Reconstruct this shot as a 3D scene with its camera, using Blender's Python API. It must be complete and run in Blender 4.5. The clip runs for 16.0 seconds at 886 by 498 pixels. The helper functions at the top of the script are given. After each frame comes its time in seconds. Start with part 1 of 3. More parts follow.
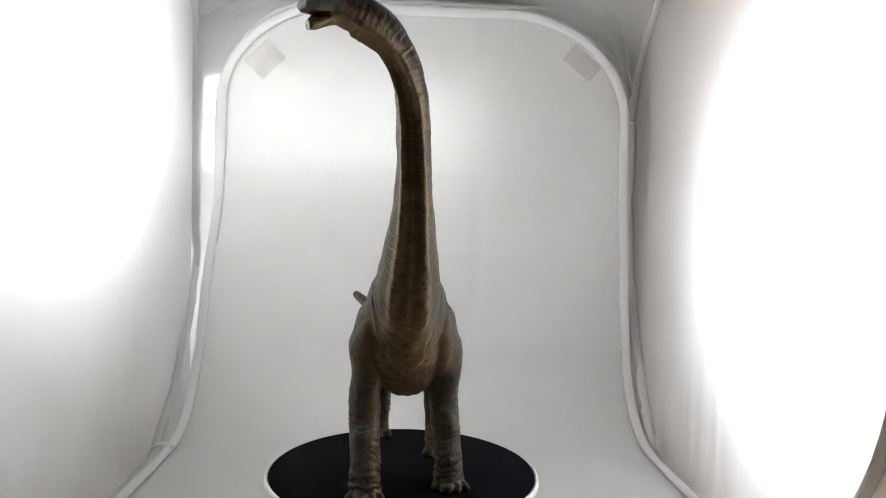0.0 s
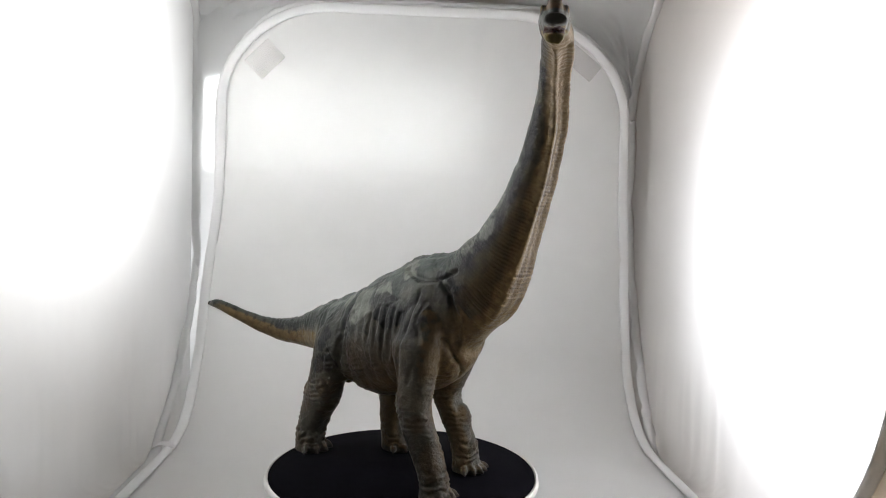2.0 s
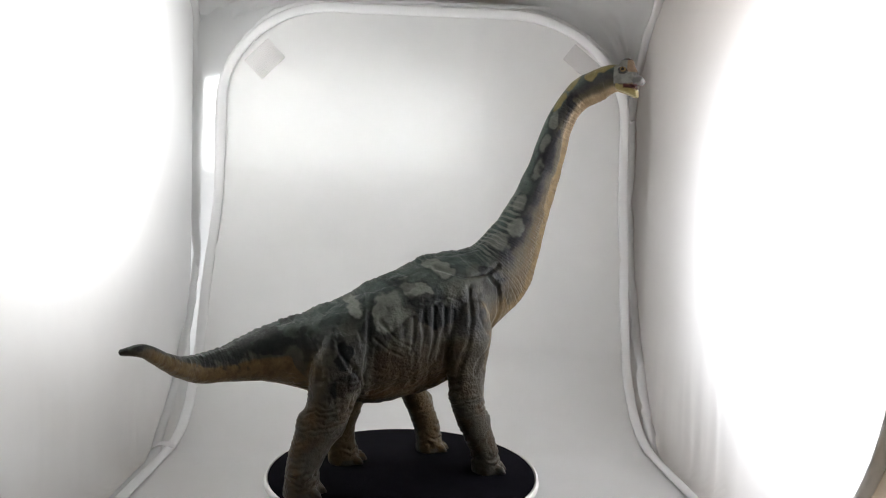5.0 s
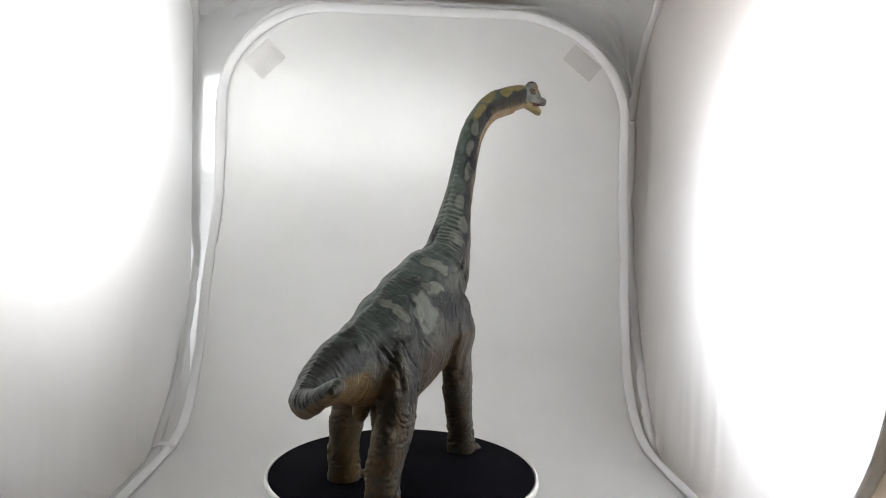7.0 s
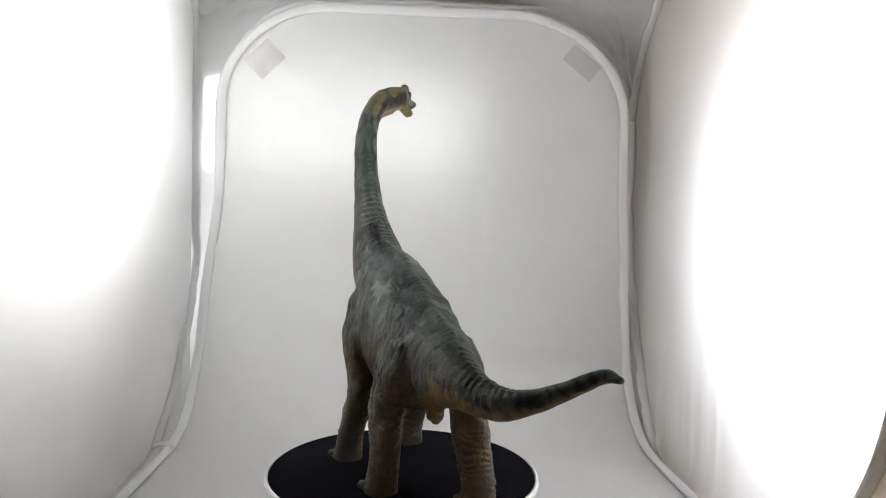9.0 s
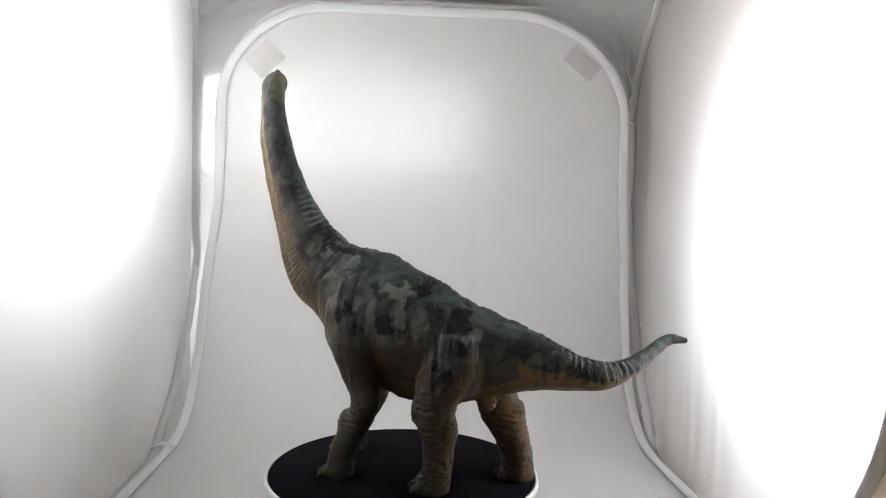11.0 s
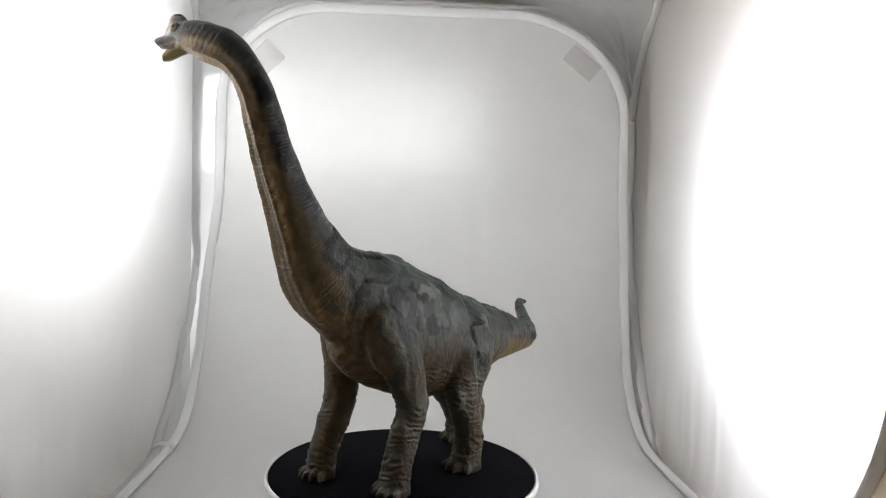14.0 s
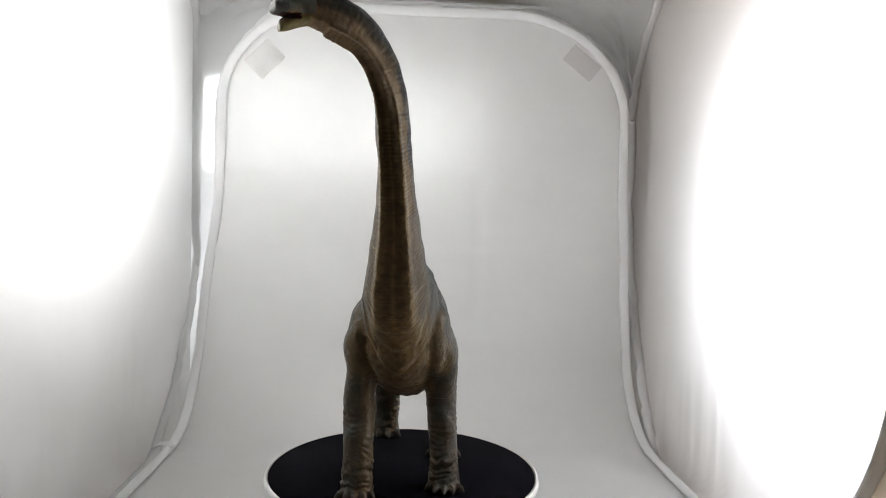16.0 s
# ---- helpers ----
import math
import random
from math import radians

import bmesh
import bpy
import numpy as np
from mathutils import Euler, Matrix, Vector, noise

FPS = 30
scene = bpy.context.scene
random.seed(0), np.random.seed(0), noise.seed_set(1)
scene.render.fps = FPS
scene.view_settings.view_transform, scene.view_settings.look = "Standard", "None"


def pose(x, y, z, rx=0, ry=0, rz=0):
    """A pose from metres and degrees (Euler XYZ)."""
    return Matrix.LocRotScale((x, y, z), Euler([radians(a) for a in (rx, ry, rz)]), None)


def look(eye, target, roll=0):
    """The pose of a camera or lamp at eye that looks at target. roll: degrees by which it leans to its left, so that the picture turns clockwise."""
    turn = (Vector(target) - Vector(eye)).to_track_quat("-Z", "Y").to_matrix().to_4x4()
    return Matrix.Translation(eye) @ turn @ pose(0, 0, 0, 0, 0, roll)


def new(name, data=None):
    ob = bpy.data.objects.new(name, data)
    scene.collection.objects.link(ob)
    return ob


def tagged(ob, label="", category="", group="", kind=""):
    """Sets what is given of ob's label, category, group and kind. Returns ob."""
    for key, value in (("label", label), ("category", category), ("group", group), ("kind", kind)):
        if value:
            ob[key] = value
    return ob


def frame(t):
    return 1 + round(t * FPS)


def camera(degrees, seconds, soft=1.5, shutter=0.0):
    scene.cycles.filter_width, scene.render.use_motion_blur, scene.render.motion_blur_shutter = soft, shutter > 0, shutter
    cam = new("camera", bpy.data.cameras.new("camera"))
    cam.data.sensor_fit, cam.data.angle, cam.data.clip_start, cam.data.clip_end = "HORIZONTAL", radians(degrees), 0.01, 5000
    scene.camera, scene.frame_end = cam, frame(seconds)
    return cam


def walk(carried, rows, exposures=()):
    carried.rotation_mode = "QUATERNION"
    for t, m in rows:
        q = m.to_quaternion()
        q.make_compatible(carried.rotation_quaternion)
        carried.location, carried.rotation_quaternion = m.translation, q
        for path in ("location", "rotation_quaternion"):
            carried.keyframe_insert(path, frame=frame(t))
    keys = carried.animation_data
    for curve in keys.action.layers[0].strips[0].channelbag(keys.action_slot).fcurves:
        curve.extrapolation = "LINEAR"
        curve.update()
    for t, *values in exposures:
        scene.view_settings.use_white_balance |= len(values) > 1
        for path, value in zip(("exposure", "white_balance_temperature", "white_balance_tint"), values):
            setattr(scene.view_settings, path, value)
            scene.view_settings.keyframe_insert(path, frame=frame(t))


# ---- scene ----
# Camera: stands still before the tent's open front.
cam = camera(63.27, 16.0, soft=1.0)
EYE = Vector((0.0, -0.53877, 0.19644))
AHEAD = Vector((0.04807, 0.99746, -0.05256))
STILL = look(EYE, EYE + AHEAD, 1.63)
walk(cam, [(0.0, STILL), (16.0, STILL)], [(0.0, 0.0), (16.0, 0.0)])

# ---------------------------------------------------------------- light
world = bpy.data.worlds.new("room_air")
scene.world = world
world.use_nodes = True
world.node_tree.nodes["Background"].inputs[0].default_value = (0.9, 0.95, 1.0, 1)
world.node_tree.nodes["Background"].inputs[1].default_value = 0.02


def area_lamp(name, eye, target, size, power, colour, spread=180.0, size_y=None):
    data = bpy.data.lights.new(name, "AREA")
    data.shape = "DISK" if size_y is None else "RECTANGLE"
    data.size = size
    if size_y is not None:
        data.size_y = size_y
    data.energy = power
    data.color = colour
    data.spread = radians(spread)
    ob = new(name, data)
    ob.matrix_world = look(eye, target)
    return ob


area_lamp("lamp_beside_tent", (-0.418, 0.005, 0.338), (-0.1, 0.005, 0.333), 0.09, 3.8, (1.0, 1.0, 0.99), 150)
area_lamp("lamp_beside_tent", (0.418, -0.078, 0.188), (0.1, -0.078, 0.184), 0.11, 2.95, (0.95, 0.965, 1.0), 138)
area_lamp("lamp_above_tent", (0.56, -0.14, 0.60), (0.2, -0.08, 0.33), 0.16, 0.6, (1.0, 0.70, 0.50), 120)
# Unseen fill lamp, added to brighten the sheet's lower left from behind.
area_lamp("fill_behind_tent", (-0.24, 0.62, 0.14), (-0.13, 0.24, 0.12), 0.30, 0.75, (0.96, 0.98, 1.0), 90, 0.30)
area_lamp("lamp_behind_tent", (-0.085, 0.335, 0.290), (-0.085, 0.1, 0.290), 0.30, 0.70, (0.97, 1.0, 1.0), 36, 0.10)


# ---------------------------------------------------------------- materials
def material(name):
    m = bpy.data.materials.new(name)
    m.use_nodes = True
    t = m.node_tree
    t.nodes.clear()
    out = t.nodes.new("ShaderNodeOutputMaterial")
    return m, t, out


def node(t, kind, **inputs):
    n = t.nodes.new(kind)
    for key, value in inputs.items():
        n.inputs[key].default_value = value
    return n


def noise_node(t, scale, detail=4.0, rough=0.6, coord="Object"):
    c = t.nodes.new("ShaderNodeTexCoord")
    n = node(t, "ShaderNodeTexNoise", Scale=scale, Detail=detail, Roughness=rough)
    t.links.new(c.outputs[coord], n.inputs["Vector"])
    return n


def ramp(t, source, stops):
    r = t.nodes.new("ShaderNodeValToRGB")
    r.color_ramp.elements[0].position, r.color_ramp.elements[0].color = stops[0][0], (*stops[0][1], 1)
    r.color_ramp.elements[1].position, r.color_ramp.elements[1].color = stops[-1][0], (*stops[-1][1], 1)
    for pos, col in stops[1:-1]:
        e = r.color_ramp.elements.new(pos)
        e.color = (*col, 1)
    t.links.new(source, r.inputs["Fac"])
    return r


def solid(name, low, high, scale, roughness=0.5, bump=0.0, fine=900.0, metallic=0.0, shine=0.5):
    """Two-tone surface with fine relief."""
    m, t, out = material(name)
    b = node(t, "ShaderNodeBsdfPrincipled", Roughness=roughness, Metallic=metallic)
    b.inputs["Specular IOR Level"].default_value = shine
    n = noise_node(t, scale)
    r = ramp(t, n.outputs["Fac"], [(0.35, low), (0.65, high)])
    t.links.new(r.outputs["Color"], b.inputs["Base Color"])
    if bump:
        f = noise_node(t, fine, 3.0)
        bp = node(t, "ShaderNodeBump", Strength=bump, Distance=0.0004)
        t.links.new(f.outputs["Fac"], bp.inputs["Height"])
        t.links.new(bp.outputs["Normal"], b.inputs["Normal"])
    t.links.new(b.outputs["BSDF"], out.inputs["Surface"])
    return m


def fabric(name, white, through_light, tint=(1, 1, 1), crease=0.3, gloss=0.0):
    """Thin woven cloth: part of the light is scattered back, part passes."""
    m, t, out = material(name)
    stain = noise_node(t, 9.0, 5.0)
    r = ramp(t, stain.outputs["Fac"], [(0.3, tuple(white * c * 0.95 for c in tint)), (0.7, tuple(white * c for c in tint))])
    d = node(t, "ShaderNodeBsdfDiffuse", Roughness=0.5)
    tr = t.nodes.new("ShaderNodeBsdfTranslucent")
    t.links.new(r.outputs["Color"], d.inputs["Color"])
    t.links.new(r.outputs["Color"], tr.inputs["Color"])
    folds = noise_node(t, 14.0, 3.0, 0.5)
    weave = noise_node(t, 1600.0, 2.0, 0.5)
    b1 = node(t, "ShaderNodeBump", Strength=crease, Distance=0.006)
    b2 = node(t, "ShaderNodeBump", Strength=0.15, Distance=0.0004)
    t.links.new(folds.outputs["Fac"], b1.inputs["Height"])
    t.links.new(weave.outputs["Fac"], b2.inputs["Height"])
    t.links.new(b1.outputs["Normal"], b2.inputs["Normal"])
    t.links.new(b2.outputs["Normal"], d.inputs["Normal"])
    mix = node(t, "ShaderNodeMixShader", Fac=through_light)
    t.links.new(d.outputs["BSDF"], mix.inputs[1])
    t.links.new(tr.outputs["BSDF"], mix.inputs[2])
    last = mix
    if gloss:
        g = node(t, "ShaderNodeBsdfGlossy", Roughness=0.45)
        g.inputs["Color"].default_value = (0.9, 0.9, 0.9, 1)
        last = node(t, "ShaderNodeMixShader", Fac=gloss)
        t.links.new(mix.outputs["Shader"], last.inputs[1])
        t.links.new(g.outputs["BSDF"], last.inputs[2])
    t.links.new(last.outputs["Shader"], out.inputs["Surface"])
    return m


def sheer(name, white, clear):
    """Thin open mesh tape: most light goes straight through."""
    m, t, out = material(name)
    d = node(t, "ShaderNodeBsdfDiffuse", Roughness=0.5)
    n = noise_node(t, 700.0, 3.0)
    r = ramp(t, n.outputs["Fac"], [(0.35, (white * 0.9, white * 0.86, white * 0.85)), (0.65, (white, white * 0.96, white * 0.95))])
    t.links.new(r.outputs["Color"], d.inputs["Color"])
    holes = t.nodes.new("ShaderNodeBsdfTransparent")
    mix = node(t, "ShaderNodeMixShader", Fac=clear)
    t.links.new(d.outputs["BSDF"], mix.inputs[1])
    t.links.new(holes.outputs["BSDF"], mix.inputs[2])
    t.links.new(mix.outputs["Shader"], out.inputs["Surface"])
    return m


TENT_CLOTH = fabric("white_tent_nylon", 0.86, 0.45)
SHEET_CLOTH = fabric("white_sheet_cloth", 0.84, 0.30, (1.0, 0.995, 0.985), 0.12)
PIPING = fabric("white_binding_tape", 0.88, 0.05, (1, 1, 1), 0.5)
TAB = sheer("sheer_white_hook_tape", 0.84, 0.84)
PLATTER_BLACK = solid("black_felt", (0.0020, 0.0018, 0.0035), (0.0034, 0.0030, 0.0055), 60.0, 0.9, 0.4, shine=0.05)
RIM_WHITE = solid("white_plastic", (0.80, 0.79, 0.76), (0.84, 0.83, 0.80), 20.0, 0.4)
TABLE_WOOD = solid("pale_table_wood", (0.50, 0.42, 0.32), (0.58, 0.49, 0.38), 12.0, 0.5, 0.2)
ROOM_PAINT = solid("cream_wall_paint", (0.34, 0.32, 0.28), (0.38, 0.36, 0.32), 3.0, 0.8)


def skin_material():
    m, t, out = material("painted_dinosaur_skin")
    b = node(t, "ShaderNodeBsdfPrincipled", Roughness=0.38)
    b.inputs["Specular IOR Level"].default_value = 0.20
    paint = t.nodes.new("ShaderNodeAttribute")
    paint.attribute_name = "paint"
    along = t.nodes.new("ShaderNodeAttribute")
    along.attribute_name = "along"
    # mottling of the brushed paint
    n = noise_node(t, 160.0, 5.0, 0.7)
    r = ramp(t, n.outputs["Fac"], [(0.3, (0.78, 0.78, 0.78)), (0.7, (1.22, 1.21, 1.19))])
    mul = t.nodes.new("ShaderNodeMix")
    mul.data_type, mul.blend_type = "RGBA", "MULTIPLY"
    mul.inputs["Factor"].default_value = 1.0
    t.links.new(paint.outputs["Color"], mul.inputs["A"])
    t.links.new(r.outputs["Color"], mul.inputs["B"])
    t.links.new(mul.outputs["Result"], b.inputs["Base Color"])
    # skin rings along the spine, then pebbled scales
    wave = node(t, "ShaderNodeMath")
    wave.operation = "SINE"
    wob = noise_node(t, 90.0, 2.0)
    add = t.nodes.new("ShaderNodeMath")
    add.operation = "MULTIPLY_ADD"
    t.links.new(wob.outputs["Fac"], add.inputs[0])
    add.inputs[1].default_value = 7.0
    t.links.new(along.outputs["Fac"], add.inputs[2])
    t.links.new(add.outputs["Value"], wave.inputs[0])
    b1 = node(t, "ShaderNodeBump", Strength=1.0, Distance=0.0011)
    ringed = t.nodes.new("ShaderNodeAttribute")
    ringed.attribute_name = "ringed"
    only = t.nodes.new("ShaderNodeMath")
    only.operation = "MULTIPLY"
    t.links.new(wave.outputs["Value"], only.inputs[0])
    less = t.nodes.new("ShaderNodeMath")
    less.operation = "MULTIPLY"
    less.inputs[1].default_value = 0.13
    t.links.new(ringed.outputs["Fac"], less.inputs[0])
    t.links.new(less.outputs["Value"], only.inputs[1])
    wrinkle = noise_node(t, 300.0, 4.0, 0.65)
    both = t.nodes.new("ShaderNodeMath")
    both.operation = "MULTIPLY_ADD"
    t.links.new(wrinkle.outputs["Fac"], both.inputs[0])
    both.inputs[1].default_value = 0.7
    t.links.new(only.outputs["Value"], both.inputs[2])
    t.links.new(both.outputs["Value"], b1.inputs["Height"])
    c = t.nodes.new("ShaderNodeTexCoord")
    v = node(t, "ShaderNodeTexVoronoi", Scale=560.0)
    t.links.new(c.outputs["Object"], v.inputs["Vector"])
    b2 = node(t, "ShaderNodeBump", Strength=0.25, Distance=0.0006)
    t.links.new(v.outputs["Distance"], b2.inputs["Height"])
    t.links.new(b1.outputs["Normal"], b2.inputs["Normal"])
    t.links.new(b2.outputs["Normal"], b.inputs["Normal"])
    t.links.new(b.outputs["BSDF"], out.inputs["Surface"])
    return m


SKIN = skin_material()


# ---------------------------------------------------------------- mesh helpers
def part(name, bm, mat, parent=None, label="", smooth=True):
    me = bpy.data.meshes.new(name)
    bm.normal_update()
    bm.to_mesh(me)
    bm.free()
    me.materials.append(mat)
    if smooth:
        me.polygons.foreach_set("use_smooth", [True] * len(me.polygons))
    ob = new(name, me)
    if parent is not None:
        ob.parent = parent
    if label:
        tagged(ob, label)
    return ob


def box(bm, lo, hi):
    vs = [bm.verts.new((x, y, z)) for z in (lo[2], hi[2]) for y in (lo[1], hi[1]) for x in (lo[0], hi[0])]
    for f in ((0, 2, 3, 1), (4, 5, 7, 6), (0, 1, 5, 4), (2, 6, 7, 3), (0, 4, 6, 2), (1, 3, 7, 5)):
        bm.faces.new([vs[i] for i in f])


def lathe(bm, profile, steps=96):
    """Turn (radius, z) pairs about the z axis."""
    rings = []
    for r, z in profile:
        if r < 1e-6:
            rings.append([bm.verts.new((0, 0, z))])
        else:
            rings.append([bm.verts.new((r * math.cos(2 * math.pi * i / steps), r * math.sin(2 * math.pi * i / steps), z)) for i in range(steps)])
    for a, b in zip(rings, rings[1:]):
        for i in range(steps):
            j = (i + 1) % steps
            ring = [a[i % len(a)], a[j % len(a)], b[j % len(b)], b[i % len(b)]]
            seen = []
            for q in ring:
                if q not in seen:
                    seen.append(q)
            if len(seen) > 2:
                bm.faces.new(seen)


def ribbon_tube(bm, path, broad, thick, side, closed=False, sides=10, pucker=None):
    """A flattened tube along a path; side(i) gives the broad direction, pucker(i) widens it."""
    rings = []
    n = len(path)
    for i, p in enumerate(path):
        across = broad * (pucker(i) if pucker else 1.0)
        a, b = path[(i - 1) % n if closed else max(i - 1, 0)], path[(i + 1) % n if closed else min(i + 1, n - 1)]
        tan = (b - a).normalized()
        s = side(i)
        s = (s - s.dot(tan) * tan).normalized()
        u = tan.cross(s)
        rings.append([bm.verts.new(p + s * across * math.cos(2 * math.pi * k / sides) + u * thick * math.sin(2 * math.pi * k / sides)) for k in range(sides)])
    for i in range(n if closed else n - 1):
        a, b = rings[i], rings[(i + 1) % n]
        for k in range(sides):
            j = (k + 1) % sides
            bm.faces.new([a[k], a[j], b[j], b[k]])
    if not closed:
        bm.faces.new(rings[0][::-1])
        bm.faces.new(rings[-1])


def rounded_rectangle(u0, u1, v0, v1, r, step=0.012):
    """Closed outline with round corners, as (u, v) pairs."""
    pts = []
    for cu, cv, a0 in ((u1 - r, v1 - r, 0), (u0 + r, v1 - r, 90), (u0 + r, v0 + r, 180), (u1 - r, v0 + r, 270)):
        for k in range(13):
            a = radians(a0 + 90 * k / 12)
            pts.append((cu + r * math.cos(a), cv + r * math.sin(a)))
    out = []
    for i, (a, b) in enumerate(zip(pts, pts[1:] + pts[:1])):
        n = max(1, int(math.dist(a, b) / step))
        out += [(a[0] + (b[0] - a[0]) * k / n, a[1] + (b[1] - a[1]) * k / n) for k in range(n)]
    return out


# ---------------------------------------------------------------- room
FLOOR_Z = -0.058
TABLE = tagged(new("table"), "pale wooden table that carries the photo tent", "table")
bm = bmesh.new()
box(bm, (-0.75, -0.42, FLOOR_Z - 0.03), (0.75, 0.60, FLOOR_Z - 0.002))
bmesh.ops.bevel(bm, geom=bm.edges[:], offset=0.004, segments=2, affect="EDGES")
part("tabletop", bm, TABLE_WOOD, TABLE, smooth=False)
for lx in (-0.70, 0.64):
    for ly in (-0.37, 0.49):
        bm = bmesh.new()
        box(bm, (lx, ly, -0.80), (lx + 0.06, ly + 0.06, FLOOR_Z - 0.03))
        part("leg", bm, TABLE_WOOD, TABLE, smooth=False)
for name, lo, hi in (("wall_north", (-1.6, 1.50, -0.8), (1.6, 1.58, 1.6)), ("wall_south", (-1.6, -1.78, -0.8), (1.6, -1.70, 1.6)),
                     ("wall_west", (-1.68, -1.78, -0.8), (-1.60, 1.58, 1.6)), ("wall_east", (1.60, -1.78, -0.8), (1.68, 1.58, 1.6)),
                     ("floor", (-1.68, -1.78, -0.88), (1.68, 1.58, -0.80)), ("ceiling", (-1.68, -1.78, 1.60), (1.68, 1.58, 1.68))):
    bm = bmesh.new()
    box(bm, lo, hi)
    tagged(part(name, bm, ROOM_PAINT, smooth=False), "plain cream painted room surface around the tent", "room", kind="structure")

# ---------------------------------------------------------------- light tent
X0, X1, Y0, Y1, Z0, Z1 = -0.252, 0.264, -0.192, 0.308, FLOOR_Z, 0.440


def front_edge(z, r=0.20, y=-0.180):
    """How the open front draws back towards the floor."""
    h = r - (z - Z0)
    return y + (r - math.sqrt(max(r * r - h * h, 0.0)) if h > 0 else 0.0)


def smooth_rise(v, low, high):
    t = min(max((v - low) / (high - low), 0.0), 1.0)
    return t * t * (3 - 2 * t)


def cloth_panel(name, place, parent, label, bulge=0.0, wrinkle=0.002, gather=0.0, seed=0.0, nx=90, ny=72):
    """A stretched cloth panel; place(u, v) gives a point and its outward way."""
    bm = bmesh.new()
    grid = []
    for j in range(ny + 1):
        row = []
        for i in range(nx + 1):
            u, v = 2 * i / nx - 1, 2 * j / ny - 1
            p, normal = place(u, v)
            edge = (1 - u * u) * (1 - v * v)
            fold = wrinkle * noise.noise((u * 2.2, v * 2.2 + seed, seed))
            fold += gather * noise.noise((p.y * 84 + seed, v * 0.7, seed)) * math.exp(-(1 + v) * 4.5)
            row.append(bm.verts.new(p + normal * (bulge * edge + fold * min(1.0, 6 * edge + 0.1))))
        grid.append(row)
    for j in range(ny):
        for i in range(nx):
            bm.faces.new([grid[j][i], grid[j][i + 1], grid[j + 1][i + 1], grid[j + 1][i]])
    return part(name, bm, TENT_CLOTH, parent, label)


def build_tent():
    tent = tagged(new("photo_light_tent"), "white pop-up photo light tent with wire hoops, open at the front", "light tent")
    ex, ey, ez = Vector((1, 0, 0)), Vector((0, 1, 0)), Vector((0, 0, 1))

    def side_at(x, way):
        def place(u, v):
            z = Z0 + (Z1 - Z0) * (v + 1) / 2
            y0 = front_edge(z)
            return Vector((x, y0 + (Y1 - y0) * (u + 1) / 2, z)), way
        return place

    def flat_at(axis, level, way):
        def place(u, v):
            x = X0 + (X1 - X0) * (u + 1) / 2
            w = (v + 1) / 2
            if axis == "y":
                return Vector((x, level, Z0 + (Z1 - Z0) * w)), way
            return Vector((x, Y0 + (Y1 - Y0) * w, level)), way
        return place

    cloth_panel("side_panel", side_at(X0, -ex), tent, "translucent white nylon side panel", 0.0, 0.003, 0.0042, 3.0, 190)
    cloth_panel("side_panel", side_at(X1, ex), tent, "translucent white nylon side panel", 0.0, 0.003, 0.0055, 8.0, 190)
    cloth_panel("back_panel", flat_at("y", Y1, ey), tent, "white nylon back panel", -0.040, 0.002, 0.0, 5.0)
    cloth_panel("top_panel", flat_at("z", Z1, ez), tent, "white nylon top panel", 0.0, 0.006, 0.0, 11.0)
    cloth_panel("floor_panel", flat_at("z", Z0, -ez), tent, "white nylon floor panel", 0.0, 0.0, 0.0, 14.0)

    # wire hoops in their cloth bindings
    def hoop(pts, fn, inward, half, seed, label="wire hoop in a puckered white cloth binding", upright=False, rough=0.0):
        path = []
        fine = []
        for (a, b), (c, d) in zip(pts, pts[1:] + pts[:1]):
            k = max(1, int(math.dist((a, b), (c, d)) / 0.004))
            fine += [(a + (c - a) * i / k, b + (d - b) * i / k) for i in range(k)]
        for a, b in fine:
            rear = smooth_rise(fn(a, b).y, -0.02, 0.08) if upright else 1.0
            wob = rear * (0.0016 + rough) * noise.noise((a * 30 + seed, b * 30, seed)) + rear * 0.0009 * noise.noise((a * 110, b * 110, seed))
            path.append(fn(a, b) + inward * (0.004 + wob) + ez * wob * 0.6)
        bm = bmesh.new()
        mid = sum(path, Vector()) / len(path)
        ribbon_tube(bm, path, half, 0.0020, (lambda i: inward) if upright else (lambda i: path[i] - mid), True,
                    pucker=lambda i: 1.0 + (smooth_rise(path[i].y, -0.02, 0.08) if upright else 1.0) * ((0.25 + 90 * rough) * noise.noise((i * 0.45 + seed, seed, 0.5)) + 0.2 * noise.noise((i * 0.13, seed, 4.5))))
        part("hoop", bm, PIPING, tent, label)

    def side_outline(low_r, low_z, sharp, t, back):
        pts = [(front_edge(Z0 + (Z1 - Z0) * k / 60), Z0 + (Z1 - Z0) * k / 60) for k in range(3, 58)]
        pts += [(Y0 + 0.02 + (back - t - Y0 - 0.02) * k / 40, Z1 - 0.004) for k in range(41)]
        pts += [(back - t + t * math.sin(radians(9 * k)), Z1 - 0.004 - t + t * math.cos(radians(9 * k))) for k in range(1, 11)]
        pts += [(back, Z1 - t - (Z1 - t - Z0 - low_z) * k / 24) for k in range(1, 24)]
        pts += [(back - low_r + low_r * math.cos(radians(4.5 * k)) ** (2 / sharp), Z0 + low_z - low_z * math.sin(radians(4.5 * k)) ** (2 / sharp)) for k in range(1, 20)]
        pts += [(back - low_r - (back - low_r - 0.04) * k / 24, Z0 + 0.001) for k in range(1, 25)]
        return pts

    hoop(side_outline(0.155, 0.190, 1.4, 0.040, 0.309), lambda a, b: Vector((X0 + 0.001, a, b)), ex, 0.0046, 1.3, upright=True, rough=0.0012)
